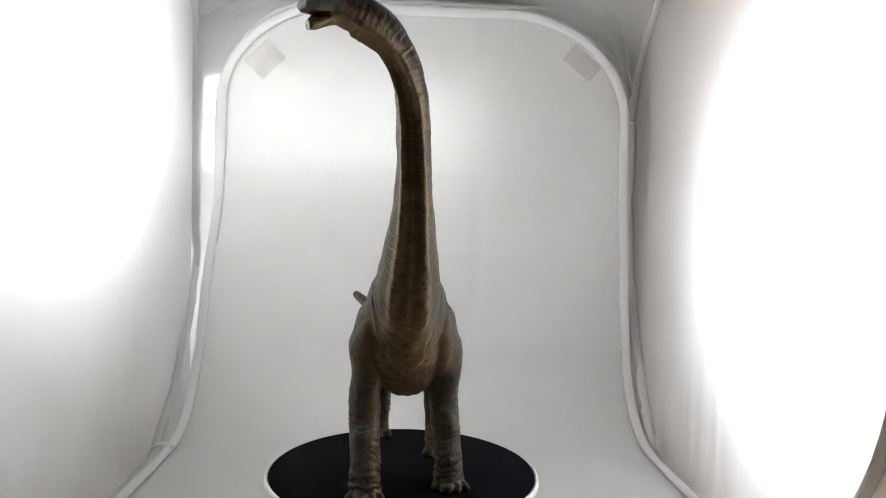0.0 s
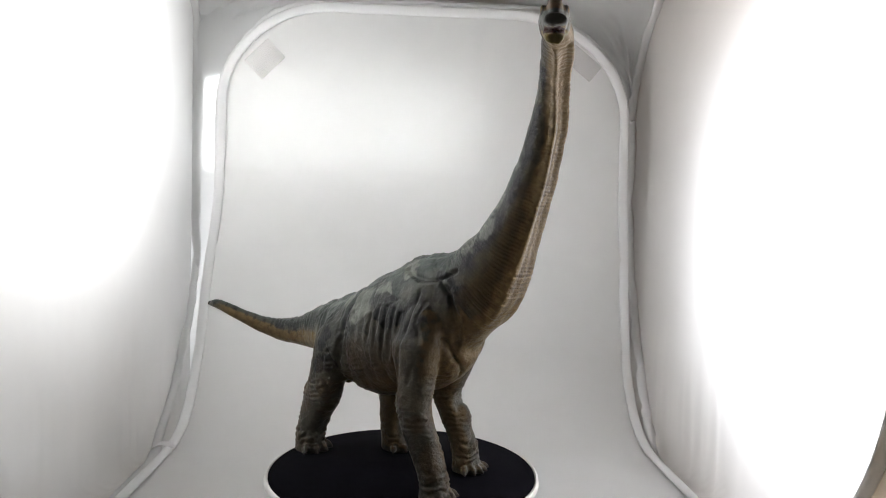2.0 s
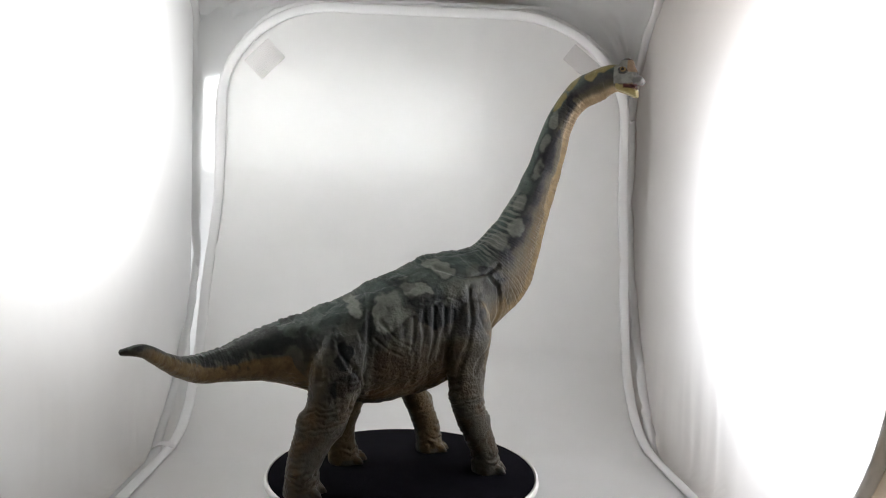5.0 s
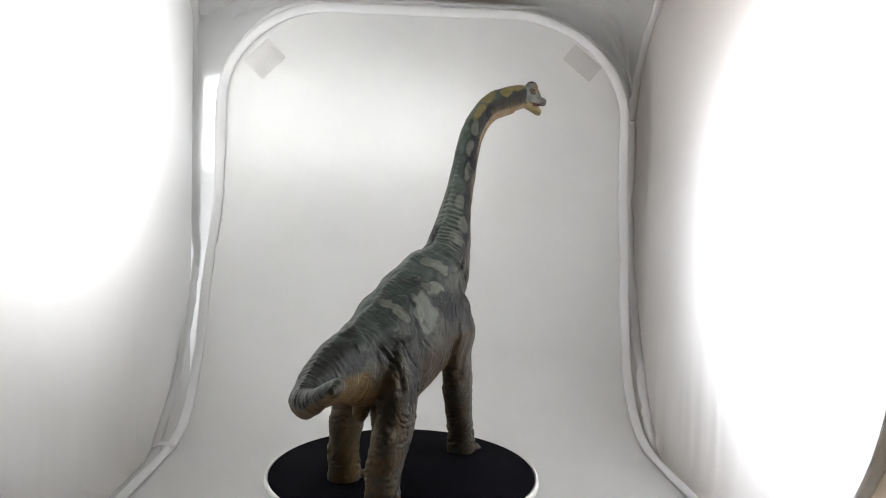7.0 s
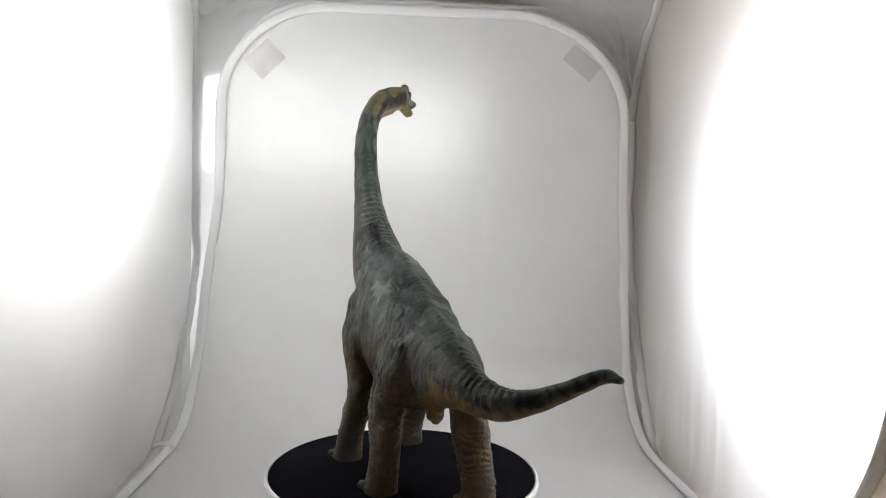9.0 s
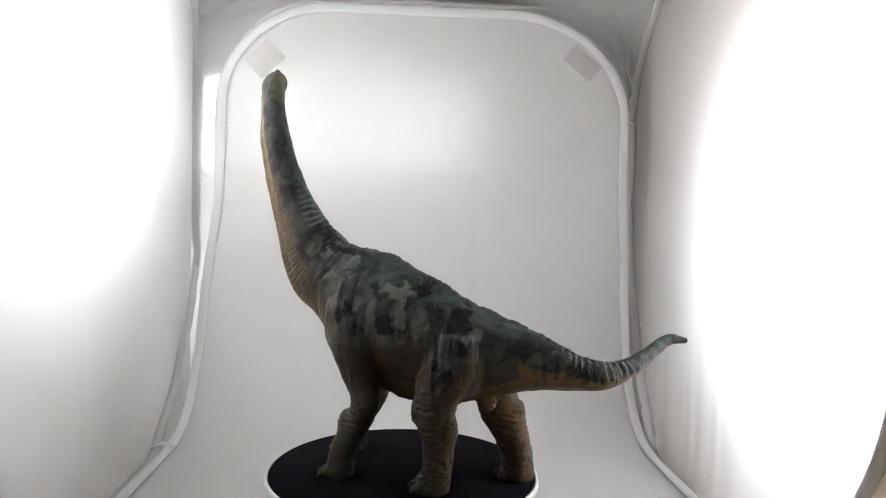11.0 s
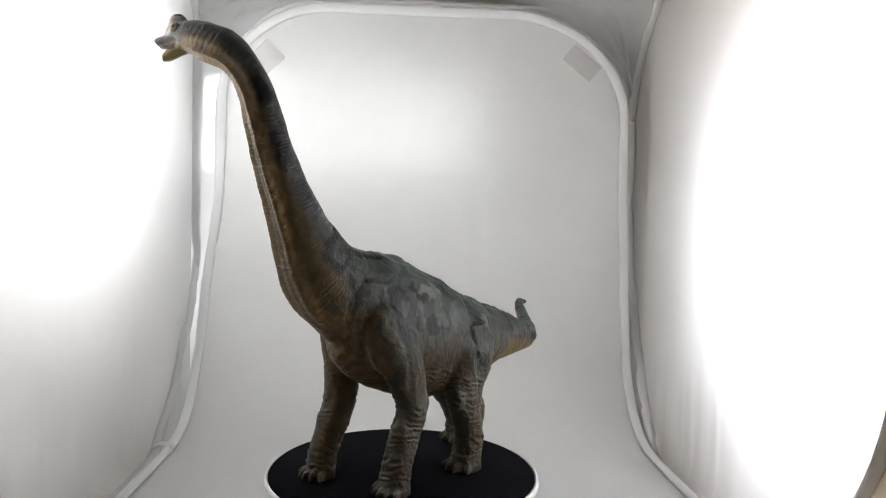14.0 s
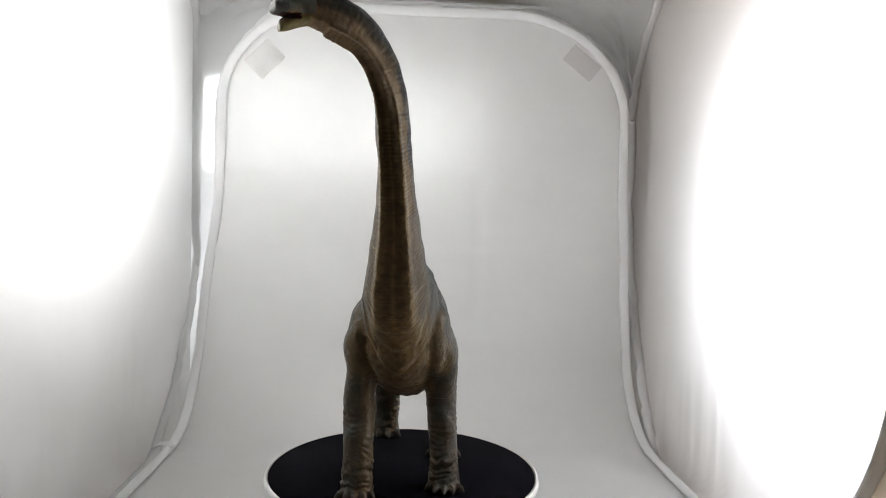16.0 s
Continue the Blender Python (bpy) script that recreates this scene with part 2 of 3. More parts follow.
    hoop(side_outline(0.145, 0.280, 1.5, 0.130, 0.300), lambda a, b: Vector((X1 - 0.001, a, b)), -ex, 0.0050, 7.7, upright=True, rough=0.0012)
    hoop(rounded_rectangle(X0 + 0.008, X1 - 0.006, Y0 + 0.004, Y1 - 0.008, 0.105), lambda a, b: Vector((a, b, Z1 - 0.002)), -ez, 0.0045, 4.1, rough=0.001)
    hoop(rounded_rectangle(X0 + 0.032, X1 - 0.042, Z0 + 0.004, Z1 - 0.008, 0.125), lambda a, b: Vector((a, Y1, b)), -ey, 0.0050, 9.1, rough=0.0012)
    # cloth gussets that bridge the round corners at the back
    for x, way, r_side, r_back, rear in ((X0, 1, 0.040, 0.150, 0.309), (X1, -1, 0.130, 0.165, 0.300)):
        bm = bmesh.new()
        rows = []
        for i in range(41):
            a = radians(90 * i / 40)
            z = Z1 - r_back + r_back * math.sin(a)
            rise = min(max(z - (Z1 - 0.004 - r_side), 0.0) / r_side, 1.0)
            one = Vector((x, rear - r_side + r_side * math.sqrt(1 - rise * rise) + 0.003, z))
            two = Vector((x + way * (r_back - r_back * math.cos(a)), Y1 - 0.002, Z1 - r_back + r_back * math.sin(a)))
            row = []
            for k in range(25):
                f = k / 24
                p = one.lerp(two, f)
                belly = 4 * f * (1 - f)
                p += Vector((way * 0.5, -0.7, -0.3)) * belly * min(1.0, 2.5 * f) * (0.008 * noise.noise((i * 0.10, k * 0.22, x * 9)) + 0.004 * noise.noise((i * 0.25 + k * 0.2, k * 0.5, x * 5)))
                row.append(bm.verts.new(p))
            rows.append(row)
        for p, q in zip(rows, rows[1:]):
            for k in range(24):
                bm.faces.new([p[k], p[k + 1], q[k + 1], q[k]])
        bmesh.ops.remove_doubles(bm, verts=bm.verts, dist=1e-5)
        part("corner_gusset", bm, TENT_CLOTH, tent, "white nylon corner gusset")
    return tent


build_tent()


# ---------------------------------------------------------------- backdrop sheet
SHEET_Z, SHEET_Y, SHEET_TOP, SWEEP = -0.040, 0.240, 0.408, 0.100
SL, SR = -0.223, 0.244


def sheet_point(u, s):
    """u: place across, s: length up the sheet from its front edge on the floor."""
    flat = SHEET_Y - SWEEP - (-0.17)
    arc = SWEEP * math.pi / 2
    if s < flat:
        y, z = -0.17 + s, SHEET_Z
    elif s < flat + arc:
        a = (s - flat) / SWEEP
        y, z = SHEET_Y - SWEEP + SWEEP * math.sin(a), SHEET_Z + SWEEP - SWEEP * math.cos(a)
    else:
        y, z = SHEET_Y, SHEET_Z + SWEEP + (s - flat - arc)
    return Vector((u, y, z))


SHEET_LEN = (SHEET_Y - SWEEP + 0.17) + SWEEP * math.pi / 2 + (SHEET_TOP - SHEET_Z - SWEEP)
CREASES_Z = (0.055, 0.150, 0.238)


def sheet_relief(p):
    """Flat facets between the packing folds, and soft waves."""
    d = 0.0
    if p.z > 0.0:
        for z in CREASES_Z:
            d += 0.0026 * math.exp(-abs(p.z - z) / 0.016)
        d += 0.0032 * math.exp(-abs(p.x - 0.075) / 0.018) * min(1.0, p.z / 0.15)
        d += 0.004 * noise.noise((p.x * 5, 3.0, p.z * 5)) * min(1.0, p.z / 0.1)
    return d


# round top corners, and how far each edge leans in towards the top: left, then right
CORNERS = ((0.115, 0.105), (0.130, 0.112))
LEANS = ((0.022, 0.00, 0.26), (0.013, -0.03, 0.31))


def edges(s):
    """Left and right edge of the sheet at length s."""
    out = []
    z = sheet_point(0.0, s).z
    for (w, h), (lean, low, run), base, sign in zip(CORNERS, LEANS, (SL, SR), (1, -1)):
        f = min(max((z - low) / run, 0.0), 1.0)
        top = max(SHEET_LEN - s, 0.0)
        inset = w * (1 - math.sqrt(max(1 - (1 - top / h) ** 2, 0.0))) if top < h else 0.0
        out.append(base + sign * (lean * f * f * (3 - 2 * f) + inset))
    return out


def build_sheet():
    sheet = tagged(new("backdrop_sheet"), "white cloth backdrop hung in a tent and swept over its floor", "backdrop")
    bm = bmesh.new()
    nu, ns = 72, 150
    rows = []
    for j in range(ns + 1):
        f = j / ns
        s = SHEET_LEN * (1 - (1 - f) ** 1.25)
        e0, e1 = edges(min(s, SHEET_LEN - 0.0005))
        row = []
        for i in range(nu + 1):
            u = e0 + (e1 - e0) * i / nu
            p = sheet_point(u, s)
            if s > 0.36:
                p.y -= sheet_relief(p)
            row.append(bm.verts.new(p))
        rows.append(row)
    for a, b in zip(rows, rows[1:]):
        for i in range(nu):
            bm.faces.new([a[i], a[i + 1], b[i + 1], b[i]])
    part("cloth", bm, SHEET_CLOTH, sheet)
    # binding tape along both edges and round the top corners
    lengths = [SHEET_LEN - SHEET_LEN * ((1 - k / 170) ** 2 if k > 0 else 1) for k in range(171)]
    left = [(edges(s)[0], s) for s in lengths]
    right = [(edges(s)[1], s) for s in reversed(lengths)]
    u0, u1 = left[-1][0], right[0][0]
    full = left + [(u0 + (u1 - u0) * k / 24, SHEET_LEN) for k in range(1, 24)] + right
    pts = []
    for u, s in full:
        p = sheet_point(u, s)
        p.y -= 0.002 if s > 0.4 else 0.0
        p.z += 0.002 if s < 0.41 else 0.0
        p.x += 0.0012 * noise.noise((s * 14, u * 9, 2.0))
        pts.append(p)
    n = len(full)

    def inward(i):
        (u0, s0), (u1, s1) = full[max(i - 1, 0)], full[min(i + 1, n - 1)]
        du, ds = u1 - u0, s1 - s0
        a, b = sheet_point(full[i][0], full[i][1]), sheet_point(full[i][0], min(full[i][1] + 0.004, SHEET_LEN + 0.004))
        up = (b - a).normalized()
        return Vector((1, 0, 0)) * ds - up * du

    bm = bmesh.new()
    ribbon_tube(bm, pts, 0.0052, 0.0016, inward)
    part("binding", bm, PIPING, sheet, "white edge binding")
    strap = [Vector((-0.220, 0.148, SHEET_Z + 0.004)).lerp(Vector((-0.248, 0.176, -0.046)), k / 8) + Vector((0, 0, 0.004 * math.sin(math.pi * k / 8))) for k in range(9)]
    bm = bmesh.new()
    ribbon_tube(bm, strap, 0.0032, 0.0010, lambda i: Vector((0.6, 0.6, 0.5)))
    part("tie_strap", bm, PIPING, sheet, "short white cloth tie")
    for cx, cz, turn, wide, high in ((-0.157, 0.352, -45, 0.034, 0.027), (0.182, 0.360, 38, 0.038, 0.021)):
        bm = bmesh.new()
        bmesh.ops.create_cube(bm, size=1.0)
        bmesh.ops.scale(bm, vec=(wide, 0.0010, high), verts=bm.verts)
        bmesh.ops.bevel(bm, geom=bm.edges[:], offset=0.0004, segments=2, affect="EDGES")
        ob = part("hook_tape_tab", bm, TAB, sheet, "square white hook-tape tab")
        ob.matrix_basis = pose(cx, SHEET_Y - sheet_relief(Vector((cx, SHEET_Y, cz))) - 0.0012, cz, 0, turn, 0)
    return sheet


build_sheet()


# ---------------------------------------------------------------- turntable
def build_turntable():
    table = tagged(new("turntable"), "round white turntable with a black top", "turntable")
    bm = bmesh.new()
    lathe(bm, [(0, SHEET_Z + 0.001), (0.078, SHEET_Z + 0.001), (0.084, SHEET_Z + 0.006), (0.0965, -0.012), (0.0965, -0.0085), (0, -0.0085)], 128)
    part("base", bm, RIM_WHITE, table, "white plastic tapered base")
    bm = bmesh.new()
    lathe(bm, [(0, -0.0080), (0.0970, -0.0080), (0.1012, -0.0070), (0.1030, -0.0040), (0.1024, -0.0010), (0.1012, 0.0002), (0.1002, -0.0006), (0.1002, -0.0042), (0, -0.0042)], 128)
    part("rim", bm, RIM_WHITE, table, "narrow white plastic rim")
    bm = bmesh.new()
    lathe(bm, [(0, -0.0039), (0.0990, -0.0039), (0.0999, -0.0030), (0.0999, -0.0008), (0.0994, -0.0002), (0, 0.0)], 128)
    platter = part("platter", bm, PLATTER_BLACK, table, "black felt-covered platter")
    return table, platter


TURNTABLE, PLATTER = build_turntable()

# ---------------------------------------------------------------- dinosaur figurine
# Stations in decimetres: x, y, z, half depth, half width. The head points to -y.
TAIL = ((-0.527, 1.970, 1.094, 0.020, 0.020), (-0.49, 1.83, 1.088, 0.044, 0.040), (-0.29, 1.685, 0.965, 0.062, 0.056), (-0.10, 1.518, 0.882, 0.094, 0.082),
        (-0.02, 1.33, 0.880, 0.122, 0.105), (0.02, 1.14, 0.911, 0.168, 0.135), (0.02, 0.93, 0.938, 0.230, 0.175), (0.0, 0.72, 0.937, 0.288, 0.225))
TRUNK = ((0.0, 0.50, 0.945, 0.370, 0.275), (0.0, 0.288, 0.958, 0.436, 0.315), (0.0, 0.076, 1.017, 0.458, 0.33), (0.0, -0.152, 1.099, 0.472, 0.325),
         (0.0, -0.302, 1.195, 0.455, 0.305), (0.0, -0.436, 1.300, 0.400, 0.275), (0.0, -0.579, 1.377, 0.328, 0.240), (0.005, -0.712, 1.474, 0.298, 0.215))
NECK = ((0.01, -0.816, 1.608, 0.257, 0.190), (0.015, -0.901, 1.751, 0.216, 0.165), (0.02, -0.969, 1.886, 0.184, 0.140), (0.022, -1.039, 2.043, 0.156, 0.121),
        (0.02, -1.111, 2.219, 0.137, 0.109), (0.012, -1.169, 2.384, 0.121, 0.102), (0.0, -1.218, 2.56, 0.110, 0.097), (-0.025, -1.255, 2.70, 0.102, 0.092),
        (-0.075, -1.305, 2.83, 0.100, 0.088), (-0.155, -1.377, 2.934, 0.110, 0.092), (-0.26, -1.451, 2.990, 0.117, 0.092), (-0.37, -1.505, 3.025, 0.110, 0.090), (-0.435, -1.548, 3.030, 0.092, 0.080))
# Legs: x, y, z, half length, half width
FRONT_RIGHT = ((-0.22, -0.42, 1.22, 0.15, 0.10), (-0.275, -0.38, 1.03, 0.19, 0.12), (-0.262, -0.38, 0.84, 0.155, 0.112), (-0.282, -0.385, 0.66, 0.130, 0.112),
               (-0.275, -0.400, 0.53, 0.122, 0.112), (-0.27, -0.455, 0.39, 0.128, 0.107), (-0.262, -0.525, 0.25, 0.112, 0.102), (-0.255, -0.570, 0.12, 0.098, 0.105), (-0.25, -0.578, 0.0, 0.105, 0.115))
FRONT_LEFT = ((0.22, -0.38, 1.22, 0.15, 0.10), (0.278, -0.32, 1.03, 0.19, 0.12), (0.290, -0.265, 0.84, 0.158, 0.115), (0.285, -0.20, 0.68, 0.13, 0.11),
              (0.285, -0.17, 0.55, 0.108, 0.108), (0.30, -0.225, 0.42, 0.112, 0.105), (0.320, -0.29, 0.28, 0.11, 0.10), (0.332, -0.34, 0.12, 0.10, 0.105), (0.338, -0.355, 0.0, 0.11, 0.115))
HIND_RIGHT = ((-0.18, 0.50, 1.10, 0.17, 0.10), (-0.225, 0.55, 0.92, 0.21, 0.12), (-0.237, 0.60, 0.76, 0.185, 0.12), (-0.237, 0.640, 0.60, 0.17, 0.122),
              (-0.237, 0.710, 0.43, 0.165, 0.120), (-0.238, 0.785, 0.28, 0.135, 0.112), (-0.242, 0.83, 0.15, 0.115, 0.110), (-0.244, 0.830, 0.0, 0.125, 0.120))
HIND_LEFT = ((0.19, 0.48, 1.10, 0.17, 0.10), (0.235, 0.47, 0.92, 0.22, 0.115), (0.252, 0.43, 0.76, 0.20, 0.115), (0.262, 0.375, 0.60, 0.155, 0.116),
             (0.268, 0.385, 0.43, 0.125, 0.112), (0.276, 0.415, 0.28, 0.112, 0.108), (0.285, 0.40, 0.13, 0.11, 0.110), (0.292, 0.375, 0.0, 0.125, 0.118))


# Skin folds on both flanks: (y, z) lines with depth and width.
CREASES = (
    (((0.327, 1.315), (0.379, 1.19), (0.392, 1.025), (0.415, 0.82), (0.41, 0.65)), 0.009, 0.020),
    (((-0.391, 1.40), (-0.365, 1.15), (-0.305, 0.905), (-0.268, 0.72)), 0.014, 0.022),
    (((-0.566, 1.477), (-0.647, 1.402), (-0.681, 1.206), (-0.62, 1.0)), 0.013, 0.020),
    (((-0.16, 1.545), (-0.30, 1.50), (-0.42, 1.485), (-0.55, 1.50), (-0.66, 1.565)), 0.015, 0.018),
    (((0.771, 1.086), (0.725, 0.964), (0.731, 0.797)), 0.013, 0.022),
    (((-0.02, 1.25), (-0.01, 1.06), (0.02, 0.86)), 0.006, 0.011), (((-0.10, 1.27), (-0.09, 1.06), (-0.06, 0.88)), 0.0065, 0.011),
    (((-0.18, 1.26), (-0.16, 1.06), (-0.13, 0.90)), 0.0065, 0.012), (((-0.25, 1.24), (-0.225, 1.04), (-0.19, 0.88)), 0.0065, 0.012),
    (((0.06, 1.20), (0.07, 1.06), (0.10, 0.90)), 0.007, 0.011), (((0.30, 1.18), (0.20, 1.06), (0.08, 0.99)), 0.009, 0.013),
    (((0.34, 1.06), (0.25, 0.98), (0.14, 0.93)), 0.008, 0.012), (((0.62, 1.12), (0.60, 0.98), (0.52, 0.86)), 0.009, 0.014),
    (((0.50, 0.86), (0.44, 0.76), (0.42, 0.66)), 0.008, 0.014), (((-0.46, 1.34), (-0.44, 1.20), (-0.50, 1.08)), 0.008, 0.016),
    (((-0.52, 0.98), (-0.44, 0.90), (-0.40, 0.78)), 0.007, 0.014))
# Painted patches on the two flanks: tone (pale above nought), y, z, half length, half height, tilt.
FLANK_RIGHT = ((0.8, 0.23, 1.24, 0.10, 0.15, 20), (1.0, 0.01, 1.390, 0.12, 0.055, 14), (-0.9, -0.09, 1.325, 0.13, 0.04, 6), (-1.0, -0.135, 1.215, 0.17, 0.075, 0),
               (-0.8, 0.03, 1.27, 0.05, 0.05, 0), (0.9, -0.21, 1.53, 0.09, 0.05, 10), (-1.0, 0.575, 0.94, 0.045, 0.12, 0), (-1.0, 0.55, 0.76, 0.11, 0.06, 0),
               (-0.8, 0.372, 1.13, 0.035, 0.13, 8), (-0.6, -0.38, 1.22, 0.12, 0.16, 0), (-0.9, -0.61, 1.50, 0.11, 0.04, 30), (-0.7, -0.70, 1.38, 0.10, 0.12, 0),
               (0.9, 0.46, 1.27, 0.05, 0.09, 0), (-0.5, 0.12, 1.44, 0.10, 0.04, 20))
FLANK_LEFT = ((1.0, 0.035, 1.370, 0.14, 0.062, -6), (-0.9, -0.085, 1.33, 0.07, 0.045, 0), (-1.0, 0.215, 1.415, 0.10, 0.045, 18), (-0.9, -0.145, 1.42, 0.045, 0.045, 0),
              (0.6, -0.12, 1.21, 0.05, 0.08, 0), (0.6, 0.085, 1.21, 0.055, 0.09, 0), (-1.0, -0.02, 1.165, 0.08, 0.075, 0), (0.5, 0.245, 1.19, 0.08, 0.10, 0),
              (-0.9, -0.325, 1.36, 0.10, 0.08, 0), (-0.9, -0.34, 1.20, 0.06, 0.12, 0), (0.5, -0.26, 1.265, 0.04, 0.07, 0), (-0.9, -0.28, 1.10, 0.08, 0.08, 0),
              (-0.9, 0.505, 1.20, 0.07, 0.10, 0), (0.7, 0.61, 1.10, 0.075, 0.05, 0), (-0.9, 0.575, 1.01, 0.055, 0.055, 30), (-0.9, 0.395, 0.905, 0.05, 0.05, 0),
              (-0.9, 0.48, 0.79, 0.075, 0.06, 20))
COLLAR = ((0.22, 1.10), (0.13, 0.95), (0.0, 0.83))


def spline(rows, per):
    """Catmull-Rom through the stations."""
    p = np.array(rows, float)
    p = np.vstack([2 * p[0] - p[1], p, 2 * p[-1] - p[-2]])
    out = []
    for i in range(1, len(p) - 2):
        for k in range(per):
            t = k / per
            a, b, c, d = p[i - 1], p[i], p[i + 1], p[i + 2]
            out.append(0.5 * (2 * b + (c - a) * t + (2 * a - 5 * b + 4 * c - d) * t * t + (3 * b - a - 3 * c + d) * t ** 3))
    out.append(p[-2])
    return np.array(out)


def spine_frame(path):
    tan = np.gradient(path[:, :3], axis=0)
    tan /= np.linalg.norm(tan, axis=1)[:, None]
    lean = np.array([0.0, 0.5, 1.0]) / np.sqrt(1.25)
    up = lean - (tan @ lean)[:, None] * tan
    up /= np.linalg.norm(up, axis=1)[:, None]
    return tan, up, np.cross(tan, up)


def tube(bm, centres, side, up, half_side, half_up, steps=28, power=2.0):
    rings = []
    for c, s, u, a, b in zip(centres, side, up, half_side, half_up):
        ring = []
        for k in range(steps):
            ang = 2 * math.pi * k / steps
            x, y = math.cos(ang), math.sin(ang)
            q = (abs(x) ** power + abs(y) ** power) ** (-1 / power)
            ring.append(bm.verts.new(c + s * (x * q * a) + u * (y * q * b)))
        rings.append(ring)
    for a, b in zip(rings, rings[1:]):
        for k in range(steps):
            j = (k + 1) % steps
            bm.faces.new([a[k], a[j], b[j], b[k]])
    bm.faces.new(rings[0][::-1])
    bm.faces.new(rings[-1])


def blob(bm, centre, fwd, up, radii):
    """An ellipsoid along fwd."""
    fwd, up = Vector(fwd).normalized(), Vector(up)
    up = (up - up.dot(fwd) * fwd).normalized()
    m = Matrix((fwd, up.cross(fwd), up)).transposed().to_4x4()
    m = Matrix.Translation(centre) @ m @ Matrix.Diagonal((*radii, 1))
    bmesh.ops.create_icosphere(bm, subdivisions=3, radius=1.0, matrix=m)


HEAD = Vector((-0.425, -1.535, 3.03))
FACE = Vector((-0.79, -0.61, 0.0)).normalized()
CHEEK = Vector((0, 0, 1)).cross(FACE)
ZUP = Vector((0, 0, 1))


def in_head(f, s, u):
    return HEAD + FACE * f + CHEEK * s + ZUP * u


def rough_body():
    bm = bmesh.new()
    path = spline(TAIL + TRUNK + NECK, 5)
    tan, up, side = spine_frame(path)
    tube(bm, path[:, :3], side, up, path[:, 4], path[:, 3])
    for rows in (FRONT_RIGHT, FRONT_LEFT, HIND_RIGHT, HIND_LEFT):
        leg = spline(rows, 4)
        n = len(leg)
        tube(bm, leg[:, :3], np.tile([1.0, 0, 0], (n, 1)), np.tile([0, -1.0, 0], (n, 1)), leg[:, 4], leg[:, 3], 24, 2.3)
    # shoulders, hips, brisket, spine hump
    for x in (-1, 1):
        blob(bm, (0.255 * x, -0.38, 1.06), (0, -0.25, 1), (1, 0, 0), (0.28, 0.17, 0.11))
        blob(bm, (0.198 * x, 0.50, 0.88), (0, 0.15, 1), (1, 0, 0), (0.27, 0.21, 0.12))
        blob(bm, (0.19 * x, -0.42, 1.36), (0, -0.6, 1), (1, 0, 0), (0.17, 0.07, 0.07))
    for centre, radii in (((-0.275, -0.37, 0.90), (0.17, 0.13, 0.075)), ((0.315, -0.28, 0.88), (0.17, 0.13, 0.075)), ((-0.295, -0.30, 0.62), (0.09, 0.06, 0.07)),
                          ((0.31, -0.10, 0.60), (0.09, 0.055, 0.07)), ((-0.285, -0.52, 0.36), (0.13, 0.07, 0.08)), ((0.33, -0.30, 0.38), (0.13, 0.07, 0.07)),
                          ((-0.25, 0.60, 0.48), (0.13, 0.07, 0.08)), ((0.28, 0.27, 0.56), (0.13, 0.07, 0.09)), ((-0.25, 0.80, 0.46), (0.14, 0.08, 0.08)), ((0.28, 0.49, 0.42), (0.15, 0.06, 0.08))):
        blob(bm, centre, (0, 0, 1), (1, 0, 0), radii)
    blob(bm, (0, -0.20, 1.57), (0, 1, -0.12), (0, 0, 1), (0.15, 0.075, 0.062))
    blob(bm, (0.01, 0.66, 0.63), (0, 0.3, -1), (1, 0, 0), (0.10, 0.075, 0.065))
    blob(bm, (0.0, -0.45, 0.93), (0, -0.4, 1), (0, 1, 0), (0.19, 0.17, 0.10))
    # toes, with the claws that show
    for rows, spread, count in ((FRONT_RIGHT, 0.10, 5), (FRONT_LEFT, 0.10, 5), (HIND_RIGHT, 0.10, 4), (HIND_LEFT, 0.10, 4)):
        x, y, _, ry, rx = rows[-1]
        for k in range(count):
            a = (k / (count - 1) - 0.5) * 2
            cx, cy = x + a * rx * 0.86, y - ry * (0.93 - 0.42 * a * a)
            blob(bm, (cx, cy, 0.034), (a * 0.7, -1, -0.15), (0, 0, 1), (0.052, 0.026, 0.036))
            blob(bm, (cx + a * 0.028, cy - 0.040 * (1 - 0.3 * abs(a)), 0.022), (a * 0.7, -1, -0.35), (0, 0, 1), (0.027, 0.015, 0.018))
    # skull, arched crest, muzzle, open lower jaw, brows
    blob(bm, in_head(0.0, 0, 0.005), FACE, ZUP, (0.125, 0.082, 0.085))
    blob(bm, in_head(0.055, 0, 0.085), FACE + ZUP * 0.5, ZUP, (0.065, 0.038, 0.060))
    blob(bm, in_head(0.075, 0, 0.06), FACE - ZUP * 0.9, ZUP, (0.09, 0.042, 0.042))
    n = 6
    f = np.linspace(0.05, 0.188, n)
    mid = np.array([in_head(a, 0, -0.022 - 0.02 * i / n) for i, a in enumerate(f)])
    tube(bm, mid, np.tile(CHEEK, (n, 1)), np.tile(ZUP, (n, 1)), np.array([0.07, 0.066, 0.063, 0.064, 0.064, 0.056]), np.array([0.052, 0.046, 0.040, 0.037, 0.036, 0.031]), 16, 2.4)
    f = np.linspace(-0.02, 0.146, n)
    mid = np.array([in_head(a, 0, -0.058 - 0.074 * (i / (n - 1)) ** 1.1) for i, a in enumerate(f)])
    tube(bm, mid, np.tile(CHEEK, (n, 1)), np.tile(ZUP, (n, 1)), np.array([0.068, 0.064, 0.060, 0.058, 0.056, 0.046]), np.array([0.038, 0.036, 0.034, 0.034, 0.034, 0.028]), 16, 2.4)
    for s in (-1, 1):
        blob(bm, in_head(0.038, 0.064 * s, 0.045), FACE, ZUP, (0.04, 0.018, 0.03))
    bmesh.ops.scale(bm, vec=(0.1, 0.1, 0.1), verts=bm.verts)
